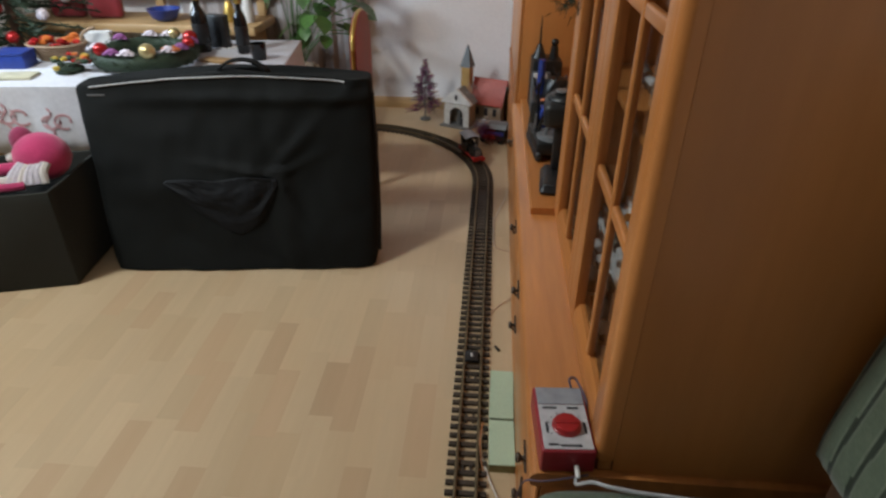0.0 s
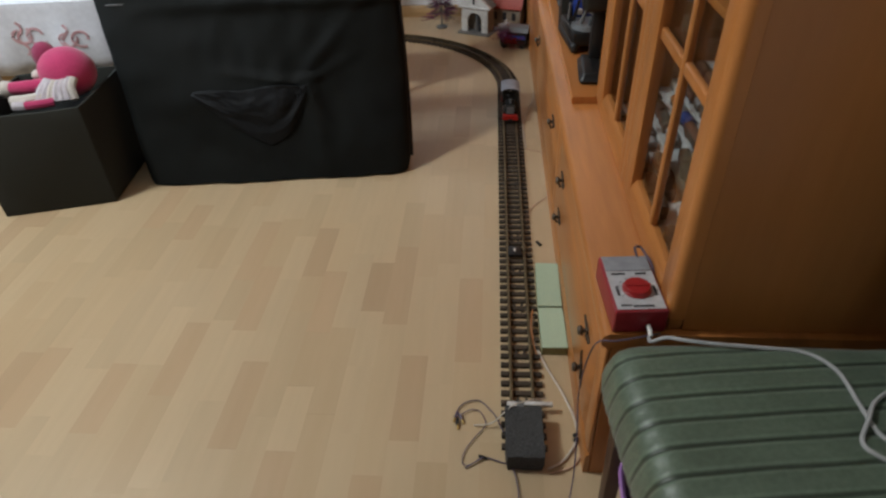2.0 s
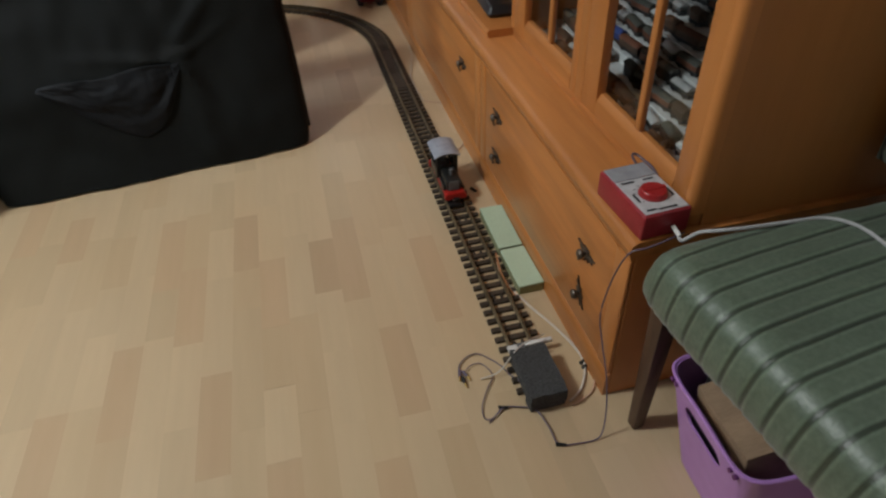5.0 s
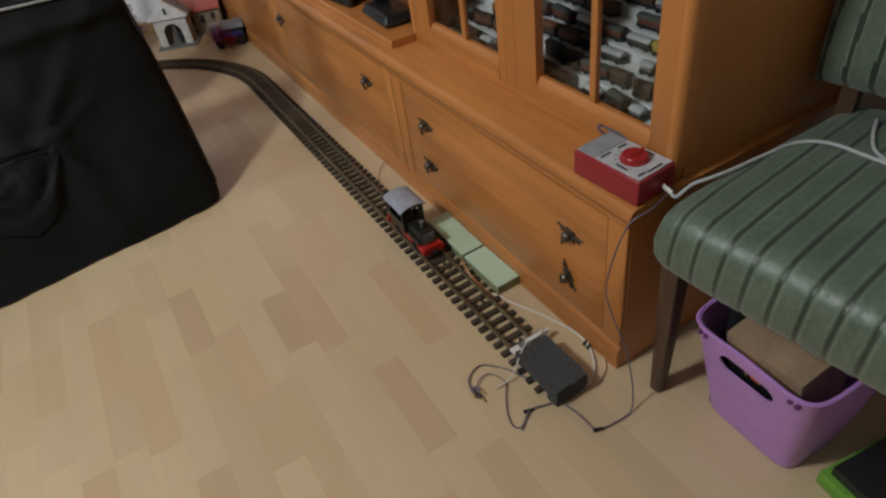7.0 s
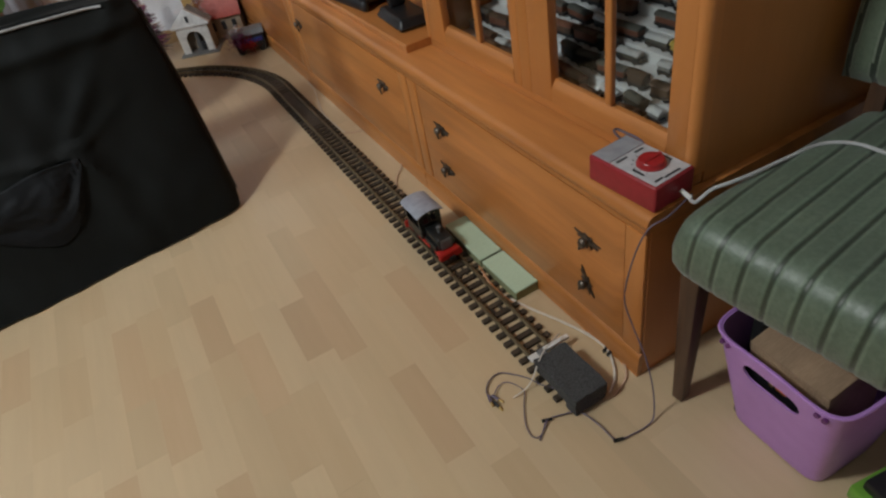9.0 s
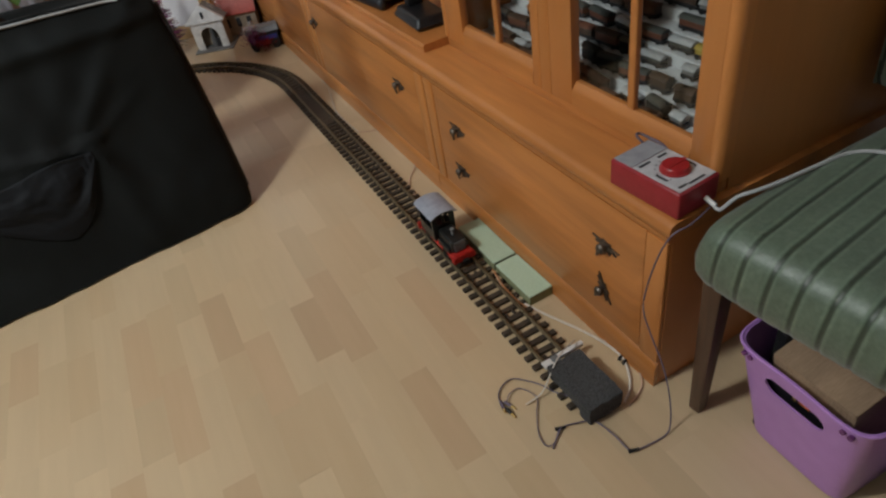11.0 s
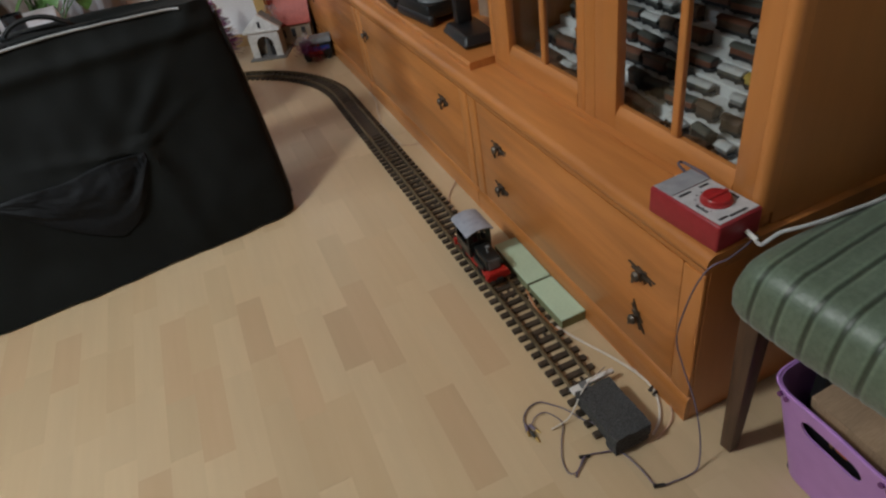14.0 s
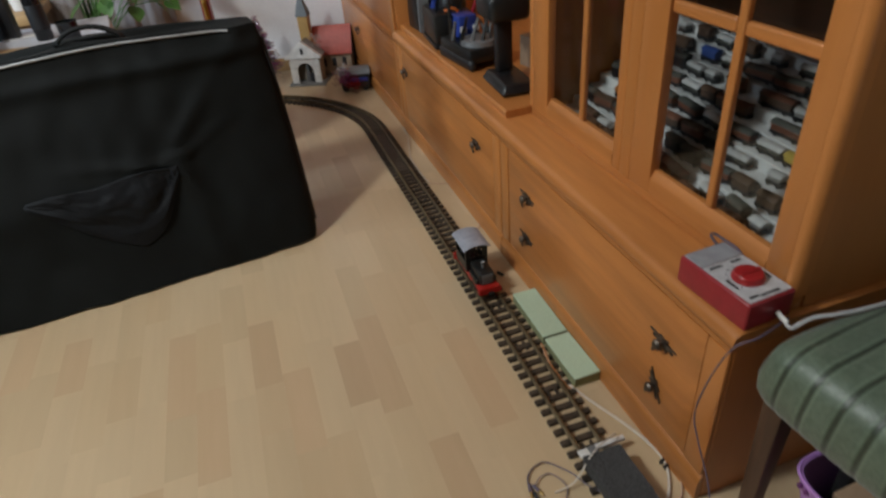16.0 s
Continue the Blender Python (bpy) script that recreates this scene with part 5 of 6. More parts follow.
def toy_carriage():
    c = thing("toy_carriage", (0.492, 3.70, 0), -14, "dark toy carriage with grey roof and purple tinsel", "toy carriage")
    part("body", B(-0.055, 0.060, -0.035, 0.035, 0.016, 0.070, 0.003), BLACK_PL, c)
    part("side_band", B(-0.050, 0.054, -0.037, -0.0352, 0.040, 0.056, 0.001, 1), BLUE, c)
    part("roof", prism(bmesh.new(), [(-0.042, 0.0705), (0.042, 0.0705), (0.030, 0.086), (0.0, 0.092), (-0.030, 0.086)], -0.060, 0.065, "x"), GREY_PL, c, "grey roof")
    for x in (-0.038, 0.042):
        for y in (-0.031, 0.031):
            part("wheel", cyl(bmesh.new(), (x, y - 0.003, 0.014), (x, y + 0.003, 0.014), 0.014, None, 14), BLACK_PL, c)
    rnd = random.Random(8)
    for mat_, nm, cen, n in ((TINSEL_P, "purple tinsel", (-0.035, -0.045, 0.06), 130), (BAUBLE_R, "red tinsel", (0.00, -0.050, 0.035), 60), (TINSEL, "silver tinsel", (-0.045, -0.03, 0.085), 40)):
        bm = bmesh.new()
        for k in range(n):
            p = Vector(cen) + Vector((rnd.gauss(0, 0.016), rnd.gauss(0, 0.008), rnd.gauss(0, 0.015)))
            d = Vector((rnd.uniform(-1, 1), rnd.uniform(-1, 1), rnd.uniform(-1, 1))).normalized() * 0.012
            cyl(bm, p - d, p + d, 0.0013, 0.0004, 4)
        part("tinsel", bm, mat_, c, nm)
    c.matrix_basis = c.matrix_basis @ Matrix.Diagonal((1.15, 1.15, 1.15, 1))


toy_carriage()


def tinsel_tree(x, y, h, r, rz):
    t = thing("tinsel_tree", (x, y, 0), rz, "small silver and purple tinsel tree on the floor", "tinsel tree")
    part("stem", cyl(bmesh.new(), (0, 0, 0), (0, 0, h), 0.006, 0.002, 8), GREY_PL, t)
    part("foot", lathe(bmesh.new(), [(0.030, 0), (0.028, 0.008), (0.010, 0.014)], (0, 0, 0), 14), GREY_PL, t)
    rnd = random.Random(int(x * 100))
    for m, n, nm in ((TINSEL, 420, "silver tinsel"), (TINSEL_P, 260, "purple tinsel")):
        bm = bmesh.new()
        for k in range(n):
            z = h * (0.16 + 0.84 * rnd.random() ** 0.9)
            a = rnd.uniform(0, 2 * math.pi)
            rr = r * (1.05 - z / h) * (0.75 + 0.25 * math.sin(z * 140)) + 0.008
            p = Vector((0, 0, z))
            q = p + Vector((rr * math.cos(a), rr * math.sin(a), rnd.uniform(-0.02, 0.012)))
            cyl(bm, p.lerp(q, 0.3), q, 0.0030, 0.0010, 4)
        part("tinsel", bm, m, t, nm)


tinsel_tree(0.112, 4.00, 0.325, 0.125, 0)


# ---- models in the open niche ----
NZ = TOP + 0.0203


def niche_models():
    s = thing("display_stand", (0.668, 2.30, NZ), -4, "black model stand with a rounded base and dark upper body", "model stand")
    bm = bmesh.new()
    box(bm, -0.050, 0.050, -0.085, 0.085, 0, 0.030, 0.010, 3)
    for v in bm.verts:
        if v.co.z > 0.015:
            v.co.x *= 0.86
            v.co.y *= 0.90
    part("base", bm, BLACK_PL, s)
    bm = bmesh.new()
    box(bm, -0.022, 0.022, 0.030, 0.062, 0.0302, 0.165, 0.006, 2)
    part("post", bm, BLACK_PL, s)
    bm = bmesh.new()
    box(bm, -0.055, 0.055, -0.02, 0.11, 0.1655, 0.235, 0.018, 3)
    ball(bm, (0.0, 0.045, 0.235), 0.045, (1.1, 1.2, 0.5), 3)
    hd = part("upper_body", bm, LOCO_BLK, s)
    part("disc", lathe(bmesh.new(), [(0.020, 0), (0.020, 0.003), (0.014, 0.005)], (-0.01, 0.03, 0.2585), 18), GREY_PL, hd, "grey disc")
    rnd = random.Random(21)
    # a long dark tracked machine and smaller machines behind it
    m = thing("model_machine", (0.665, 2.56, NZ), 6, "dark grey model machine with white lamps and blue parts", "model machine", "models in the niche")
    part("hull", B(-0.060, 0.060, -0.10, 0.10, 0.018, 0.060, 0.010), LOCO_BLK, m)
    for k in range(12):
        a = k * 1.7
        part("strut", cyl(bmesh.new(), (0.05 * math.cos(a), 0.085 * math.sin(a), 0.058), (0.055 * math.cos(a + 0.5), 0.08 * math.sin(a + 0.5), 0.10 + 0.02 * (k % 4)), 0.007, 0.004, 6), LOCO_BLK if k % 3 else GREY_PL, m)
    for x in (-0.052, 0.052):
        bm = B(x - 0.012, x + 0.012, -0.108, 0.108, 0.0, 0.034, 0.012, 3)
        part("track_belt", bm, BLACK_PL, m)
    part("deck", lathe(bmesh.new(), [(0.055, 0), (0.052, 0.014), (0.034, 0.018)], (0.0, -0.045, 0.0605), 24), GREY_PL, m, "grey round deck")
    part("cabin", B(-0.030, 0.030, 0.02, 0.08, 0.0605, 0.125, 0.006), BLUE, m, "blue cabin")
    for x in (-0.020, 0.022):
        part("lamp", B(x - 0.009, x + 0.009, 0.008, 0.0195, 0.080, 0.096, 0.002), WHITE_PL, m, "white lamp block")
    part("mast", cyl(bmesh.new(), (-0.035, 0.07, 0.06), (-0.045, 0.05, 0.20), 0.006, 0.004, 8), LOCO_BLK, m)
    part("arm", tube(bmesh.new(), [(0.03, 0.05, 0.125), (0.04, 0.02, 0.17), (0.03, -0.03, 0.155)], 0.006, 8), RED_PL, m, "red arm")
    m = thing("model_machine", (0.672, 2.80, NZ), -5, "black model machine with a tall mast and orange trim", "model machine", "models in the niche")
    part("hull", B(-0.062, 0.062, -0.09, 0.09, 0.012, 0.105, 0.010), LOCO_BLK, m)
    part("foot_rail", B(-0.066, 0.066, -0.095, 0.095, 0.0, 0.0118, 0.003), BLACK_PL, m)
    part("trim", tube(bmesh.new(), [(-0.03, -0.094, 0.115), (0.0, -0.098, 0.12), (0.02, -0.094, 0.10), (0.04, -0.094, 0.105)], 0.005, 6), ORANGE, m, "orange trim")
    part("turret", lathe(bmesh.new(), [(0.046, 0), (0.044, 0.035), (0.030, 0.06), (0.012, 0.065)], (0.02, 0.0, 0.1055), 18), LOCO_BLK, m)
    part("stack", cyl(bmesh.new(), (-0.035, 0.02, 0.105), (-0.035, 0.02, 0.22), 0.014, 0.012, 12), BLUE, m, "dark blue stack")
    for k in range(7):
        a = k * 0.9
        part("strut", cyl(bmesh.new(), (0.05 * math.cos(a), 0.07 * math.sin(a), 0.10), (0.06 * math.cos(a + 0.6), 0.075 * math.sin(a + 0.6), 0.165 + 0.02 * (k % 3)), 0.005, 0.003, 6), LOCO_BLK, m)
    m = thing("model_machine", (0.668, 3.00, NZ), 3, "black model house with white windows and thin mast", "model machine", "models in the niche")
    part("block", B(-0.055, 0.050, -0.055, 0.055, 0, 0.185, 0.006), LOCO_BLK, m)
    part("front_block", B(-0.058, 0.010, -0.072, -0.0552, 0.0, 0.150, 0.006), GREY_PL, m)
    for x in (-0.042, -0.014):
        part("lamp", B(x - 0.010, x + 0.010, -0.0745, -0.0722, 0.128, 0.146, 0.001, 1), WHITE_PL, m, "small white window")
    part("mast", cyl(bmesh.new(), (-0.03, 0, 0.185), (-0.03, 0, 0.33), 0.006, 0.0015, 8), LOCO_BLK, m)
    part("cone", cyl(bmesh.new(), (-0.03, 0, 0.1852), (-0.03, 0, 0.235), 0.026, 0.007, 14), LOCO_BLK, m)
    part("cone", cyl(bmesh.new(), (0.025, 0.01, 0.1852), (0.025, 0.01, 0.225), 0.018, 0.012, 14), LOCO_BLK, m)
    ball_ = bmesh.new()
    part("finial", ball(ball_, (0.025, 0.01, 0.238), 0.014), LOCO_BLK, m)
    single("brown_carton", B(-0.05, 0.05, -0.035, 0.035, 0, 0.085, 0.002), CARD, "small brown carton at the back of the niche", "carton", at=(0.82, 2.42, NZ), rz=10)


niche_models()


def sprig():
    bm = bmesh.new()
    rnd = random.Random(14)
    for k in range(260):
        p = Vector((rnd.gauss(0, 0.012), rnd.gauss(0, 0.035), rnd.gauss(0, 0.022)))
        d = Vector((rnd.uniform(-1, 0.2), rnd.uniform(-1, 1), rnd.uniform(-1, 0.6))).normalized() * 0.022
        cyl(bm, p, p + d, 0.0014, 0.0004, 3)
    single("fir_sprig", bm, PINE, "dark green fir sprig hung on the cabinet front", "fir sprig", at=(0.632, 2.115, 0.955))


sprig()


# ---- low table with christmas things ----
def table():
    at, rz = (-0.335, 2.865, 0), 7.0
    t = thing("coffee_table", at, rz, "low wooden table under a white cloth", "table")
    part("tabletop", B(-1.178, -0.02, 0.02, 0.74, 0.462, 0.492, 0.004), BEECH, t)
    for x in (-1.13, -0.07):
        for y in (0.07, 0.69):
            part("leg", B(x - 0.025, x + 0.025, y - 0.025, y + 0.025, 0, 0.4618, 0.004), BEECH, t)
    c = thing("tablecloth", at, rz, "white tablecloth with a faded red printed border", "tablecloth")
    bm = bmesh.new()
    nx, ny = 60, 36
    x0, x1, y0, y1 = -1.190, -0.008, 0.008, 0.752
    per = []
    for k in range(nx):
        per.append((x0 + (x1 - x0) * k / nx, y0, 0, -1))
    for k in range(ny):
        per.append((x1, y0 + (y1 - y0) * k / ny, 1, 0))
    for k in range(nx):
        per.append((x1 - (x1 - x0) * k / nx, y1, 0, 1))
    for k in range(ny):
        per.append((x0, y1 - (y1 - y0) * k / ny, -1, 0))
    rings = []
    for z, out in ((0.4965, -0.004), (0.4945, 0.0), (0.470, 0.004), (0.39, 0.008), (0.385, 0.010), (0.30, 0.014), (0.25, 0.018)):
        ring = []
        for k, (x, y, nx_, ny_) in enumerate(per):
            wav = 0.012 * math.sin(k * 0.42) * max(0, (0.47 - z) / 0.2) + 0.006 * math.sin(k * 1.1)* max(0, (0.47 - z) / 0.2)
            ring.append(bm.verts.new((x + nx_ * (out + wav), y + ny_ * (out + wav), z)))
        rings.append(ring)
    n = len(per)
    for i, (a, b) in enumerate(zip(rings, rings[1:])):
        for k in range(n):
            f = bm.faces.new((a[k], a[(k + 1) % n], b[(k + 1) % n], b[k]))
            f.material_index = 0
    bm.faces.new(rings[0])
    s = part("cloth", bm, CLOTH, c)
    s.data.materials.append(CLOTH_PRINT)
    sol = s.modifiers.new("thick", "SOLIDIFY")
    sol.thickness, sol.offset = 0.0016, 1
    # printed bows of ribbon hanging on the front, one sewn hem line
    for cx, cz, sz, turn in ((-0.96, 0.375, 1.0, 10), (-0.80, 0.36, 0.9, -20), (-0.52, 0.37, 1.0, 5), (-0.22, 0.37, 1.0, -10)):
        for k in range(3):
            pts = []
            for i in range(13):
                a = i / 12 * math.pi * (1.7 if k < 2 else 0.8)
                rr = (0.020 + 0.014 * (i / 12)) * sz
                x = cx + (-0.028 if k % 2 else 0.028) * sz + rr * math.cos(a + k * 1.6 + radians(turn)) * 1.2
                z = cz + (0.012 if k < 2 else -0.03) * sz + rr * math.sin(a + k * 1.6 + radians(turn))
                if k > 1:
                    x = cx + (k * 2 - 5) * 0.03 * sz + 0.012 * math.sin(i * 0.8)
                    z = cz + 0.06 - 0.010 * i * sz
                k0 = (x + 1.190) / 1.182 * 60
                wav = (0.012 * math.sin(k0 * 0.42) + 0.006 * math.sin(k0 * 1.1)) * max(0, (0.47 - z) / 0.2)
                pts.append((x, 0.0045 - wav - (0.004 + (0.47 - z) * 0.0625), z))
            part("printed_ribbon", tube(bmesh.new(), pts, 0, 0, 2, [(-0.001, -0.0045), (0.001, -0.0045), (0.001, 0.0045), (-0.001, 0.0045)]), CLOTH_PRINT, c, "red printed ribbon")
    s = thing("covered_stool", (-1.80, 3.02, 0), 7, "low stool under a plain grey cover beside the table", "stool")
    part("cover", B(-0.17, 0.17, -0.20, 0.20, 0.20, 0.43, 0.02, 3), FELT_GREY, s, "grey cloth cover")
    for x in (-0.13, 0.13):
        for y in (-0.16, 0.16):
            part("leg", B(x - 0.018, x + 0.018, y - 0.018, y + 0.018, 0, 0.2002, 0.003), WALNUT, s)


table()
TZ = 0.4985


def wreath():
    w = thing("advent_wreath", (-0.925, 3.12, TZ), 0, "large fir advent wreath with baubles and silk flowers on the table", "wreath")
    rnd = random.Random(17)
    R = 0.175
    bm = bmesh.new()
    for k in range(1500):
        a = rnd.uniform(0, 2 * math.pi)
        b = rnd.uniform(0, 2 * math.pi)
        r = 0.038
        p = Vector(((R + r * 0.5 * math.cos(b)) * math.cos(a), (R + r * 0.5 * math.cos(b)) * math.sin(a), 0.040 + r * 0.5 * math.sin(b)))
        d = Vector((math.cos(b) * math.cos(a), math.cos(b) * math.sin(a), math.sin(b))) + Vector((rnd.uniform(-.8, .8), rnd.uniform(-.8, .8), rnd.uniform(-.5, .5)))
        q = p + d.normalized() * 0.026
        q.z = max(q.z, 0.002)
        cyl(bm, p, q, 0.0016, 0.0005, 3)
    part("fir", bm, PINE, w, "dark fir needles")
    part("core", tube(bmesh.new(), [(R * math.cos(a * math.pi / 12), R * math.sin(a * math.pi / 12), 0.040) for a in range(25)], 0.030, 10, 0), PINE, w)
    for a, m, r, nm in ((-60, BAUBLE_G, 0.030, "gold bauble"), (-125, BAUBLE_R, 0.027, "red bauble"), (35, BAUBLE_R, 0.030, "red bauble"), (75, BAUBLE_G, 0.025, "gold bauble"), (5, BAUBLE_R, 0.024, "red bauble")):
        a = radians(a)
        part("bauble", ball(bmesh.new(), (R * math.cos(a), R * math.sin(a), 0.085), r, (1, 1, 1), 3), m, w, nm)
    for a, m in ((-150, ROSE_W), (-85, ROSE_W), (-35, ROSE_W), (-15, ROSE_P), (50, ROSE_W), (110, ROSE_W), (150, ROSE_P), (-105, ROSE_P), (20, ROSE_P), (85, ROSE_W)):
        a = radians(a)
        bm = bmesh.new()
        for k in range(14):
            b = k * 2.4
            rr = 0.006 + 0.0015 * k
            ball(bm, (R * math.cos(a) + rr * math.cos(b), R * math.sin(a) + rr * math.sin(b), 0.092 - 0.0012 * k), 0.011, (1, 1, 0.45), 1)
        part("flower", bm, m, w, "silk flower")
    bm = bmesh.new()
    for k in range(14):
        ball(bm, (R * math.cos(-0.55) + rnd.gauss(0, 0.018), R * math.sin(-0.55) + rnd.gauss(0, 0.014), 0.078 + rnd.uniform(0, 0.01)), 0.0075, (1, 1, 1), 1)
    part("berries", bm, ORANGE, w, "orange berries")


wreath()


def bottle(x, y, h, r, material, label):
    b = thing("dark_bottle", (x, y, TZ), 0, label, "bottle", "bottles on the table")
    part("glass", lathe(bmesh.new(), [(r * 0.92, 0), (r, 0.006), (r, h * 0.62), (r * 0.8, h * 0.70), (r * 0.42, h * 0.80), (r * 0.40, h * 0.97), (r * 0.46, h * 0.975), (r * 0.46, h)], (0, 0, 0), 20), material, b)
    part("paper_label", lathe(bmesh.new(), [(r + 0.0006, h * 0.16), (r + 0.001, h * 0.17), (r + 0.001, h * 0.50), (r + 0.0006, h * 0.51)], (0, 0, 0), 20), BLACK_PL, b)
    part("cap", lathe(bmesh.new(), [(r * 0.47, h * 0.9), (r * 0.5, h * 0.905), (r * 0.5, h + 0.004), (r * 0.3, h + 0.006)], (0, 0, 0), 16), GOLD, b, "gold cap")


def table_things():
    bottle(-0.787, 3.344, 0.235, 0.034, GLASS_D, "tall dark bottle with gold cap on the table")
    bottle(-0.605, 3.336, 0.225, 0.028, GLASS_D, "slim dark bottle with gold cap on the table")
    single("black_tin", B(-0.045, 0.045, -0.02, 0.02, 0, 0.14, 0.004), BLACK_PL, "upright black tin beside the bottles", "tin", at=(-0.743, 3.424, TZ), rz=-10)
    g = thing("drinking_glass", (-0.505, 3.239, TZ), 0, "glass of dark drink on the white tablecloth", "glass")
    part("tumbler", lathe(bmesh.new(), [(0.028, 0), (0.030, 0.003), (0.033, 0.066), (0.031, 0.066), (0.028, 0.006)], (0, 0, 0), 20), GLASS_D, g)
    part("drink", lathe(bmesh.new(), [(0.027, 0.007), (0.0295, 0.050), (0.01, 0.051)], (0, 0, 0), 20), GLASS_D, g, "dark drink")
    single("paper_napkin", B(-0.05, 0.05, -0.02, 0.02, 0, 0.004, 0.001), WHITE_PL, "folded white paper napkin on the table", "napkin", at=(-0.707, 3.417, TZ), rz=12)
    single("wooden_board", B(-0.07, 0.07, -0.03, 0.03, 0, 0.012, 0.004), BEECH, "small wooden board on the tablecloth", "board", at=(-0.66, 3.18, TZ), rz=-12)
    bm = bmesh.new()
    box(bm, -0.05, 0.05, -0.022, 0.022, 0, 0.095, 0.002)
    n = thing("napkin_holder", (-1.185, 3.24, TZ), 12, "white napkin stand with folded napkins on the table", "napkin holder")
    part("napkins", bm, WHITE_PL, n)
    part("foot", B(-0.055, 0.055, -0.028, 0.028, -0.0004, 0.006, 0.001), BEECH, n)
    rnd = random.Random(31)
    b = thing("wicker_basket", (-1.325, 3.16, TZ), 5, "wicker basket filled with red and orange sweets", "basket")
    bm = bmesh.new()
    for k in range(6):
        tube(bm, [((0.085 + 0.006 * k) * math.cos(a * math.pi / 10), (0.060 + 0.005 * k) * math.sin(a * math.pi / 10), 0.006 + 0.011 * k) for a in range(21)], 0.006, 6, 0)
    part("weave", bm, CARD, b, "brown woven wicker")
    part("floor_weave", lathe(bmesh.new(), [(0.06, 0.0), (0.06, 0.006)], (0, 0, 0), 20), CARD, b)
    part("handle", tube(bmesh.new(), [(0.105, 0, 0.06), (0.11, 0, 0.09), (0.13, 0.01, 0.11), (0.16, 0.02, 0.12)], 0.007, 7), CARD, b)
    for k in range(22):
        p = (rnd.uniform(-0.08, 0.08), rnd.uniform(-0.05, 0.05), 0.055 + rnd.uniform(0, 0.03))
        part("sweet", ball(bmesh.new(), p, 0.018, (1.2, 0.8, 0.7), 1), rnd.choice((ORANGE, LOCO_RED, BAUBLE_R)), b)
    f = thing("flower_arrangement", (-1.165, 2.965, TZ), 0, "small arrangement of orange and red dried flowers", "flower arrangement")
    part("moss", lathe(bmesh.new(), [(0.05, 0), (0.055, 0.015), (0.03, 0.03)], (0, 0, 0), 14), PINE, f)
    for k in range(26):
        a, r = rnd.uniform(0, 6.28), rnd.uniform(0.01, 0.075)
        part("blossom", ball(bmesh.new(), (r * 1.2 * math.cos(a), r * math.sin(a), 0.028 + rnd.uniform(0, 0.025)), rnd.uniform(0.011, 0.018), (1, 1, 0.7), 1), rnd.choice((ORANGE, LOCO_RED, YELLOW, PINE, PINE, WALNUT)), f)
    single("paper_stack", B(-0.07, 0.07, -0.045, 0.045, 0, 0.010, 0.001), mat("cream_paper", (0.62, 0.58, 0.42), rough=0.8), "stack of cream paper on the table corner", "paper", at=(-1.32, 2.87, TZ), rz=10)
    bx = thing("blue_box", (-1.42, 3.02, TZ), 8, "dark blue box on the white tablecloth", "box")
    part("case", B(-0.06, 0.06, -0.05, 0.05, 0, 0.05, 0.003), BLUE, bx)
    part("lid", B(-0.062, 0.062, -0.052, 0.052, 0.0502, 0.062, 0.003), BLUE, bx)


table_things()


def bench():
    b = thing("wooden_bench", (-1.25, 3.98, 0), 0, "light beech bench against the wall behind the table", "bench")
    part("seat", B(-0.80, 0.52, -0.16, 0.17, 0.462, 0.505, 0.008), BEECH, b)
    for x in (-0.72, 0.44):
        part("leg", B(x - 0.03, x + 0.03, -0.14, 0.15, 0, 0.4618, 0.005), BEECH, b)
    for x in (-0.70, -0.1, 0.46):
        part("back_post", B(x - 0.022, x + 0.022, 0.135, 0.165, 0.5052, 0.86, 0.004), BEECH, b)
    for z in (0.60, 0.74):
        part("back_rail", B(-0.80, 0.52, 0.10, 0.134, z, z + 0.055, 0.006), BEECH, b)
    for x, m, l in ((-0.32, RED_VEL, "dark red cushion leaning on the wooden bench"), (-0.52, RED_VEL, "dark red cushion leaning on the wooden bench")):
        bm = bmesh.new()
        box(bm, -0.09, 0.09, -0.03, 0.03, 0, 0.14, 0.026, 3)
        single("cushion", bm, m, l, "cushion", at=(-1.25 + x, 3.96, 0.506), rz=6)
    single("blue_bowl", lathe(bmesh.new(), [(0.03, 0), (0.06, 0.015), (0.085, 0.06), (0.08, 0.06), (0.055, 0.02), (0.01, 0.012)], (0, 0, 0), 24), BLUE, "glossy blue bowl on the bench", "bowl", at=(-1.24, 3.93, 0.506))
    for x, h, m, l in ((-0.90, 0.10, GOLD, "small gold decoration on the bench"), (-0.80, 0.13, CREAM, "cream candle on the bench"), (-1.08, 0.09, WHITE_PL, "white mug on the bench")):
        single("decoration", lathe(bmesh.new(), [(0.028, 0), (0.032, h * 0.3), (0.022, h * 0.8), (0.012, h)], (0, 0, 0), 16), m, l, "decoration", at=(x, 3.95, 0.506))


bench()


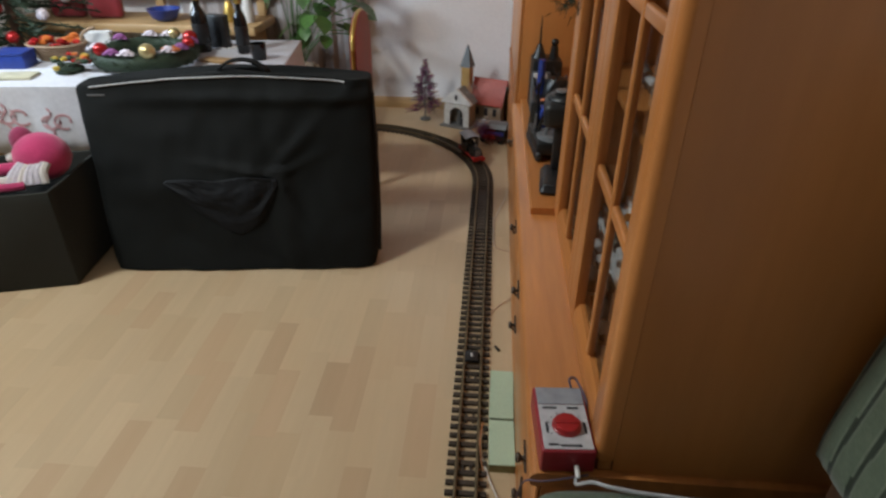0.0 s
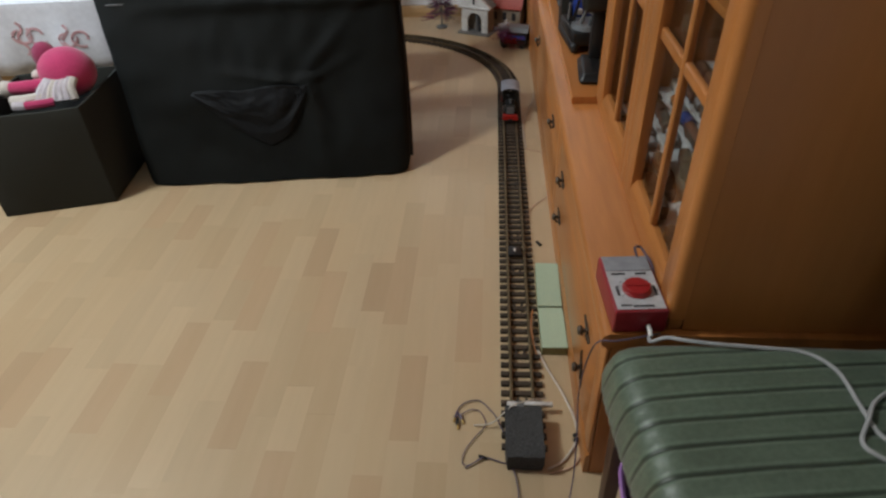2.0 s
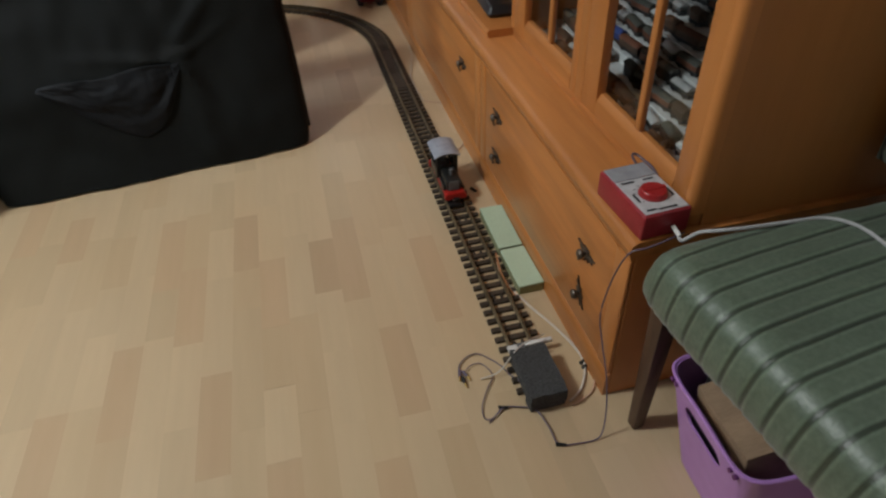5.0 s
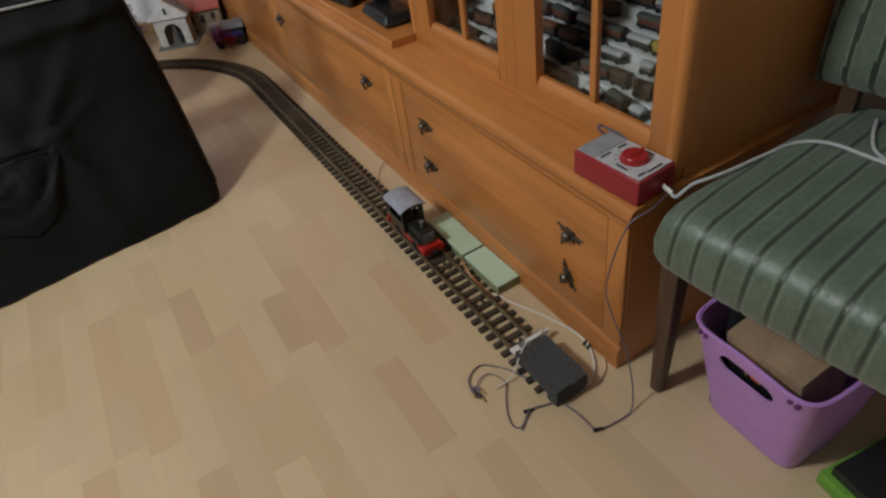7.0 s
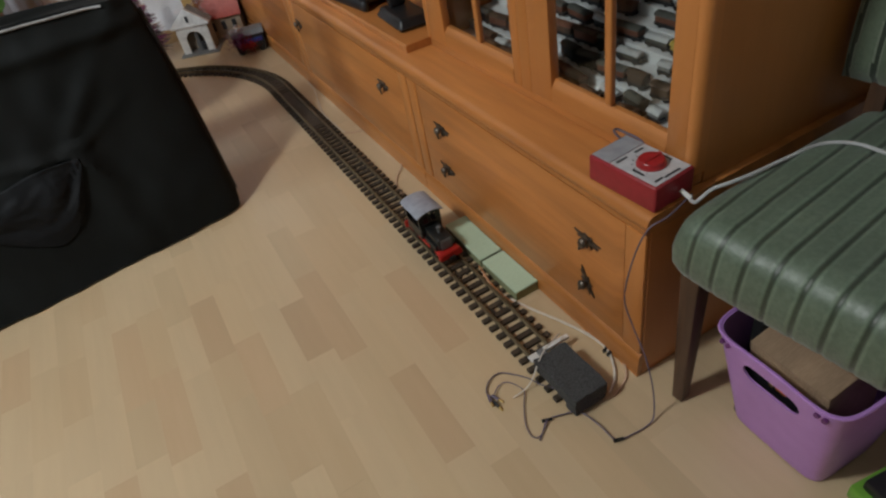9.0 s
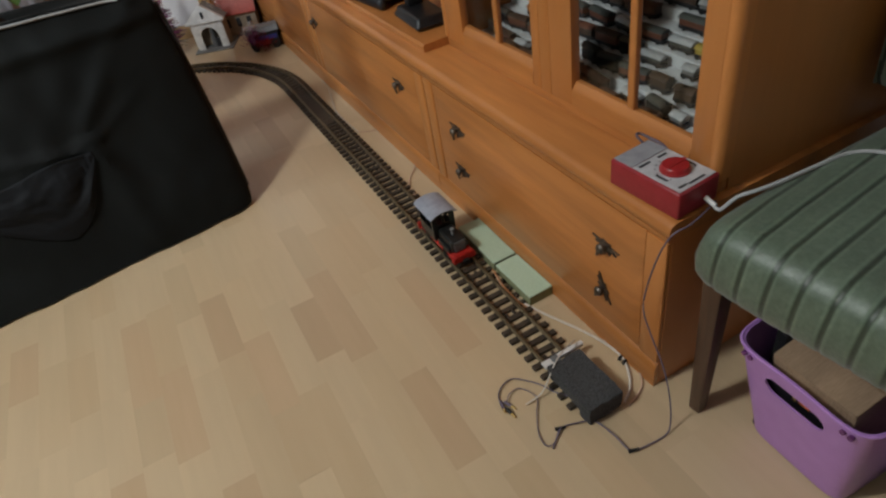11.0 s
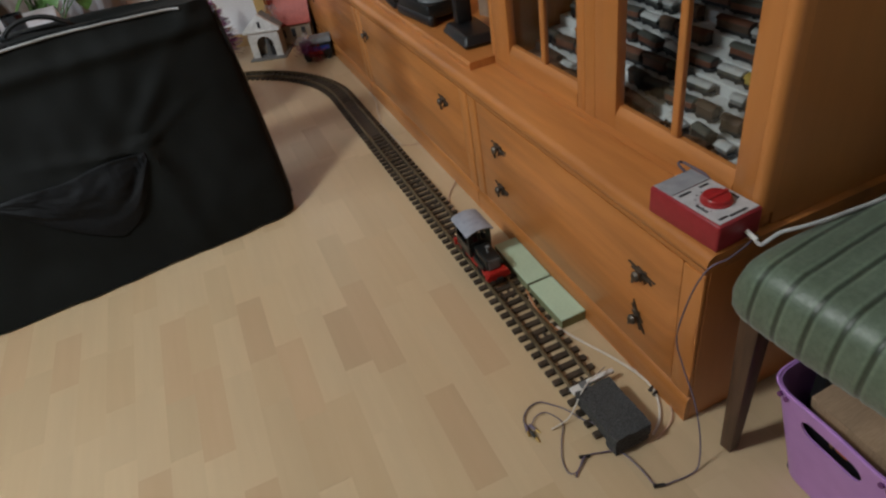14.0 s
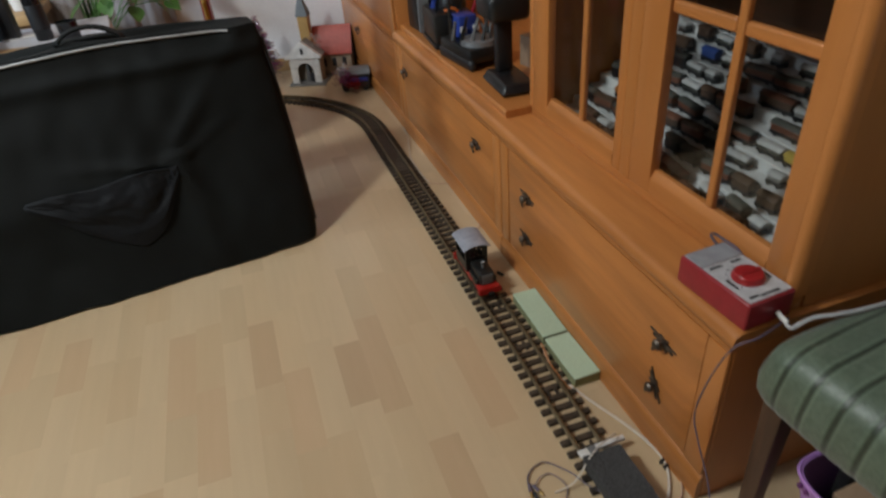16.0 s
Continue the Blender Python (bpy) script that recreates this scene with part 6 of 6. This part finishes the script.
def fir_tree():
    t = thing("christmas_tree", (-1.92, 3.72, 0), 0, "dark green christmas tree with red baubles in the corner", "christmas tree")
    rnd = random.Random(41)
    part("trunk", cyl(bmesh.new(), (0, 0, 0), (0, 0, 1.5), 0.03, 0.008, 10), WALNUT, t)
    part("stand", lathe(bmesh.new(), [(0.16, 0), (0.15, 0.03), (0.05, 0.06)], (0, 0, 0), 18), BLACK_PL, t)
    bm = bmesh.new()
    for k in range(170):
        z = 0.32 + 1.15 * rnd.random() ** 1.2
        a = rnd.uniform(0, 6.283)
        ln = 0.46 * (1.55 - z) / 1.25 + 0.04
        tip = Vector((ln * math.cos(a), ln * math.sin(a), z - 0.10 * ln))
        root = Vector((0, 0, z + 0.03))
        cyl(bm, root, tip, 0.006, 0.002, 4)
        for j in range(14):
            p = root.lerp(tip, 0.25 + 0.75 * j / 13)
            d = Vector((rnd.uniform(-1, 1), rnd.uniform(-1, 1), rnd.uniform(-0.5, 0.5))).normalized() * 0.045
            cyl(bm, p - d * 0.3, p + d, 0.006, 0.001, 3)
    part("branches", bm, PINE, t, "dense fir branches")
    for k in range(26):
        z = 0.42 + 0.75 * rnd.random()
        a = rnd.uniform(-2.6, 0.6)
        ln = 0.43 * (1.55 - z) / 1.25
        part("bauble", ball(bmesh.new(), (ln * math.cos(a), ln * math.sin(a), z - 0.08), 0.028, (1, 1, 1), 2), rnd.choice((BAUBLE_R, BAUBLE_R, ROSE_W)), t, "shiny bauble")


fir_tree()


def curtain():
    bm = bmesh.new()
    n = 160
    rows = []
    for z in (0.02, 0.6, 1.2, 2.3):
        rows.append([bm.verts.new((-1.25 + 1.02 * k / n, 4.160 + 0.009 * math.sin(k * 0.33) + 0.004 * math.sin(k * 0.9 + z), z)) for k in range(n + 1)])
    for a, b in zip(rows, rows[1:]):
        for k in range(n):
            bm.faces.new((a[k], a[k + 1], b[k + 1], b[k]))
    c = single("curtain", bm, CURTAIN, "taupe curtain hanging in folds before the wall", "curtain")
    s = c.modifiers.new("thick", "SOLIDIFY")
    s.thickness = 0.003


curtain()


def red_chair():
    c = thing("red_chair", (-0.190, 3.16, 0), -90, "red velvet chair with gold edging behind the black case", "chair")
    part("seat", B(-0.15, 0.15, -0.10, 0.12, 0.33, 0.37, 0.015, 3), RED_VEL, c)
    for x in (-0.13, 0.13):
        for y in (-0.08, 0.10):
            part("leg", B(x - 0.012, x + 0.012, y - 0.012, y + 0.012, 0, 0.3298, 0.003), GOLD, c)
    n = 14
    out = [(-0.15, 0.3702)] + [(-0.15 * math.cos(math.pi * k / n), 0.60 + 0.115 * math.sin(math.pi * k / n)) for k in range(n + 1)] + [(0.15, 0.3702)]
    b = part("backrest", prism(bmesh.new(), out, 0.122, 0.146, "y"), RED_VEL, c, "rounded red back")
    part("edging", tube(bmesh.new(), [(u, 0.134, v) for u, v in out], 0.008, 8, 0), GOLD, b, "gold edging")


red_chair()


def houseplant():
    p = thing("houseplant", (-0.55, 3.88, 0), 0, "green leafy houseplant in a tall pot behind the table", "houseplant")
    part("pot", lathe(bmesh.new(), [(0.07, 0), (0.09, 0.01), (0.11, 0.28), (0.115, 0.30), (0.10, 0.30), (0.095, 0.27)], (0, 0, 0), 24), CARD, p)
    part("soil", lathe(bmesh.new(), [(0.094, 0.262), (0.094, 0.272)], (0, 0, 0), 20), WALNUT, p)
    rnd = random.Random(6)
    leaf = bmesh.new()
    o = [(0, 0), (0.025, 0.004), (0.042, 0.028), (0.038, 0.055), (0.018, 0.082), (0.0, 0.10), (-0.018, 0.082), (-0.038, 0.055), (-0.042, 0.028), (-0.025, 0.004)]
    vs = [leaf.verts.new((x, y, 0.10 * abs(x) - 1.6 * y * y)) for x, y in o]
    mid = [leaf.verts.new((0, y, -1.6 * y * y - 0.002)) for y in (0.03, 0.06)]
    for a, b, c in ((0, 1, 10), (1, 2, 10), (2, 3, 11), (3, 4, 11), (4, 5, 11), (5, 6, 11), (6, 7, 11), (7, 8, 11), (8, 9, 10), (9, 0, 10)):
        w = vs + mid
        leaf.faces.new((w[a], w[b], w[c]))
    w = vs + mid
    leaf.faces.new((w[2], w[11], w[10]))
    leaf.faces.new((w[8], w[10], w[11]))
    me = finish(leaf)
    me.materials.append(LEAF)
    for k in range(70):
        a = rnd.uniform(0, 6.283)
        h = 0.44 + 0.55 * rnd.random()
        r = rnd.uniform(0.05, 0.27)
        tip = Vector((r * math.cos(a) * 0.9 + 0.12, r * math.sin(a) * 0.7, h))
        if k < 26:
            part("stem", tube(bmesh.new(), [(rnd.uniform(-0.03, 0.03), rnd.uniform(-0.03, 0.03), 0.27), tip * 0.5 + Vector((0, 0, 0.22)), tip], 0.0028, 5, 4), LEAF, p)
        o = new("leaf", me)
        o.parent = p
        o.matrix_basis = Matrix.Translation(tip) @ Euler((rnd.uniform(-0.9, 0.1), rnd.uniform(-0.4, 0.4), a - 1.57 + rnd.uniform(-0.5, 0.5))).to_matrix().to_4x4() @ Matrix.Scale(rnd.uniform(0.7, 1.25), 4)


houseplant()

# ---- laminate floor, strip by strip ----
def laminate():
    fl = single("floor", B(X0, X1, Y0, Y1, -0.05, -0.0012), SEAM, "pale beech laminate floor of staggered strips", "floor", kind="structure")
    rnd = random.Random(11)
    WS = 0.0625
    meshes = {}
    lens = (0.20, 0.235, 0.235, 0.27, 0.30)
    # darker strips that stand out: column, from, to, tone
    marked = ((0, 1.590, 1.893, 3), (-1, 1.955, 2.185, 2), (-1, 1.050, 1.323, 2), (-2, 1.370, 1.607, 3), (-2, 1.897, 2.199, 2), (-3, 1.710, 2.030, 3), (-3, 0.980, 1.288, 3),
              (-4, 1.755, 1.955, 3), (-5, 1.430, 1.694, 2), (-6, 1.676, 1.913, 3), (-6, 1.030, 1.335, 3), (-7, 1.890, 2.118, 3), (-7, 1.750, 1.890, 2), (-8, 1.335, 1.575, 3),
              (-9, 1.676, 1.930, 3), (-10, 1.870, 2.150, 3), (-11, 1.466, 1.700, 3), (-12, 1.916, 2.115, 2), (-13, 1.360, 1.557, 3), (-14, 2.050, 2.240, 3))

    def strip_mesh(ln, mi):
        if (ln, mi) not in meshes:
            me = finish(B(-WS / 2 + 0.00002, WS / 2 - 0.00002, -ln / 2 + 0.00002, ln / 2 - 0.00002, -0.0011, 0.0), False)
            me.materials.append(STRIPS[mi])
            meshes[(ln, mi)] = me
        return meshes[(ln, mi)]
    rest = [[] for _ in STRIPS]
    count = 0
    for i in range(-56, 13):
        xc = 0.332 + WS * i
        if xc - WS / 2 < X0 or xc + WS / 2 > X1:
            continue
        stops = sorted((a, b, m) for c, a, b, m in marked if c == i)
        y = Y0 + 0.001 - rnd.uniform(0.0, 0.2)
        while y < Y1 - 0.02:
            ln = rnd.choice(lens)
            quiet = stops or (-15 < i < 5 and 1.0 < y < 2.3)
            mi = rnd.choices(range(4), (5, 4, 0.7, 0.1) if quiet else (5, 4, 2.2, 1.4))[0]
            ahead = [q for q in stops if q[0] >= y - 0.001]
            if ahead and ahead[0][0] - y < 0.001:
                ln, mi = ahead[0][1] - ahead[0][0], ahead[0][2]
            elif ahead and y + ln > ahead[0][0] - 0.12:
                gap = ahead[0][0] - y
                ln = gap if gap < 0.34 else gap / 2
            near = 0.9 < y + ln / 2 < 2.75 and -0.95 < xc < 0.60
            if near and count < 300:
                o = new("strip", strip_mesh(round(ln, 3), mi))
                o.parent = fl
                o.location = (xc, y + ln / 2, 0)
                count += 1
            elif y + ln > Y0:
                e, f = min(y + ln, Y1 - 0.001), max(y, Y0 + 0.001)
                rest[mi].append((xc - WS / 2 + 0.00002, xc + WS / 2 - 0.00002, f + 0.00002, e - 0.00002))
            y += ln
    for k, boxes in enumerate(rest):
        vs, fs = [], []
        for x0, x1, y0, y1 in boxes:
            n = len(vs)
            vs += [(x, y, z) for z in (-0.0011, 0.0) for x, y in ((x0, y0), (x1, y0), (x1, y1), (x0, y1))]
            fs += [(n + 4, n + 5, n + 6, n + 7), (n + 3, n + 2, n + 1, n), (n, n + 1, n + 5, n + 4), (n + 1, n + 2, n + 6, n + 5), (n + 2, n + 3, n + 7, n + 6), (n + 3, n, n + 4, n + 7)]
        me = bpy.data.meshes.new("strips")
        me.from_pydata(vs, [], fs)
        me.materials.append(STRIPS[k])
        o = new("strips", me)
        o.parent = fl
        tagged(o, "", "", "", "stuff")


laminate()


# ---- what moves ----
def motions():
    """The locomotive comes out of the curve, runs down the straight, waits, and backs away at the end."""
    rows = []
    for t, s in ((0.0, 0.300), (0.5, 0.148), (1.0, -0.012), (1.5, -0.116), (2.0, -0.256), (2.5, -0.396), (3.0, -0.537), (3.5, -0.667), (4.0, -0.803), (4.2, -0.857),
                 (4.7, -0.990), (5.2, -1.120), (5.6, -1.210), (5.95, -1.245), (6.3, -1.246), (9.0, -1.246), (12.0, -1.246), (14.9, -1.246), (15.15, -1.240), (15.5, -1.194), (16.0, -1.102)):
        x, y, a = on_track(s - 0.013)
        rows.append((t, pose(x, y, 0, 0, 0, a)))
    walk(LOCO, rows)


motions()
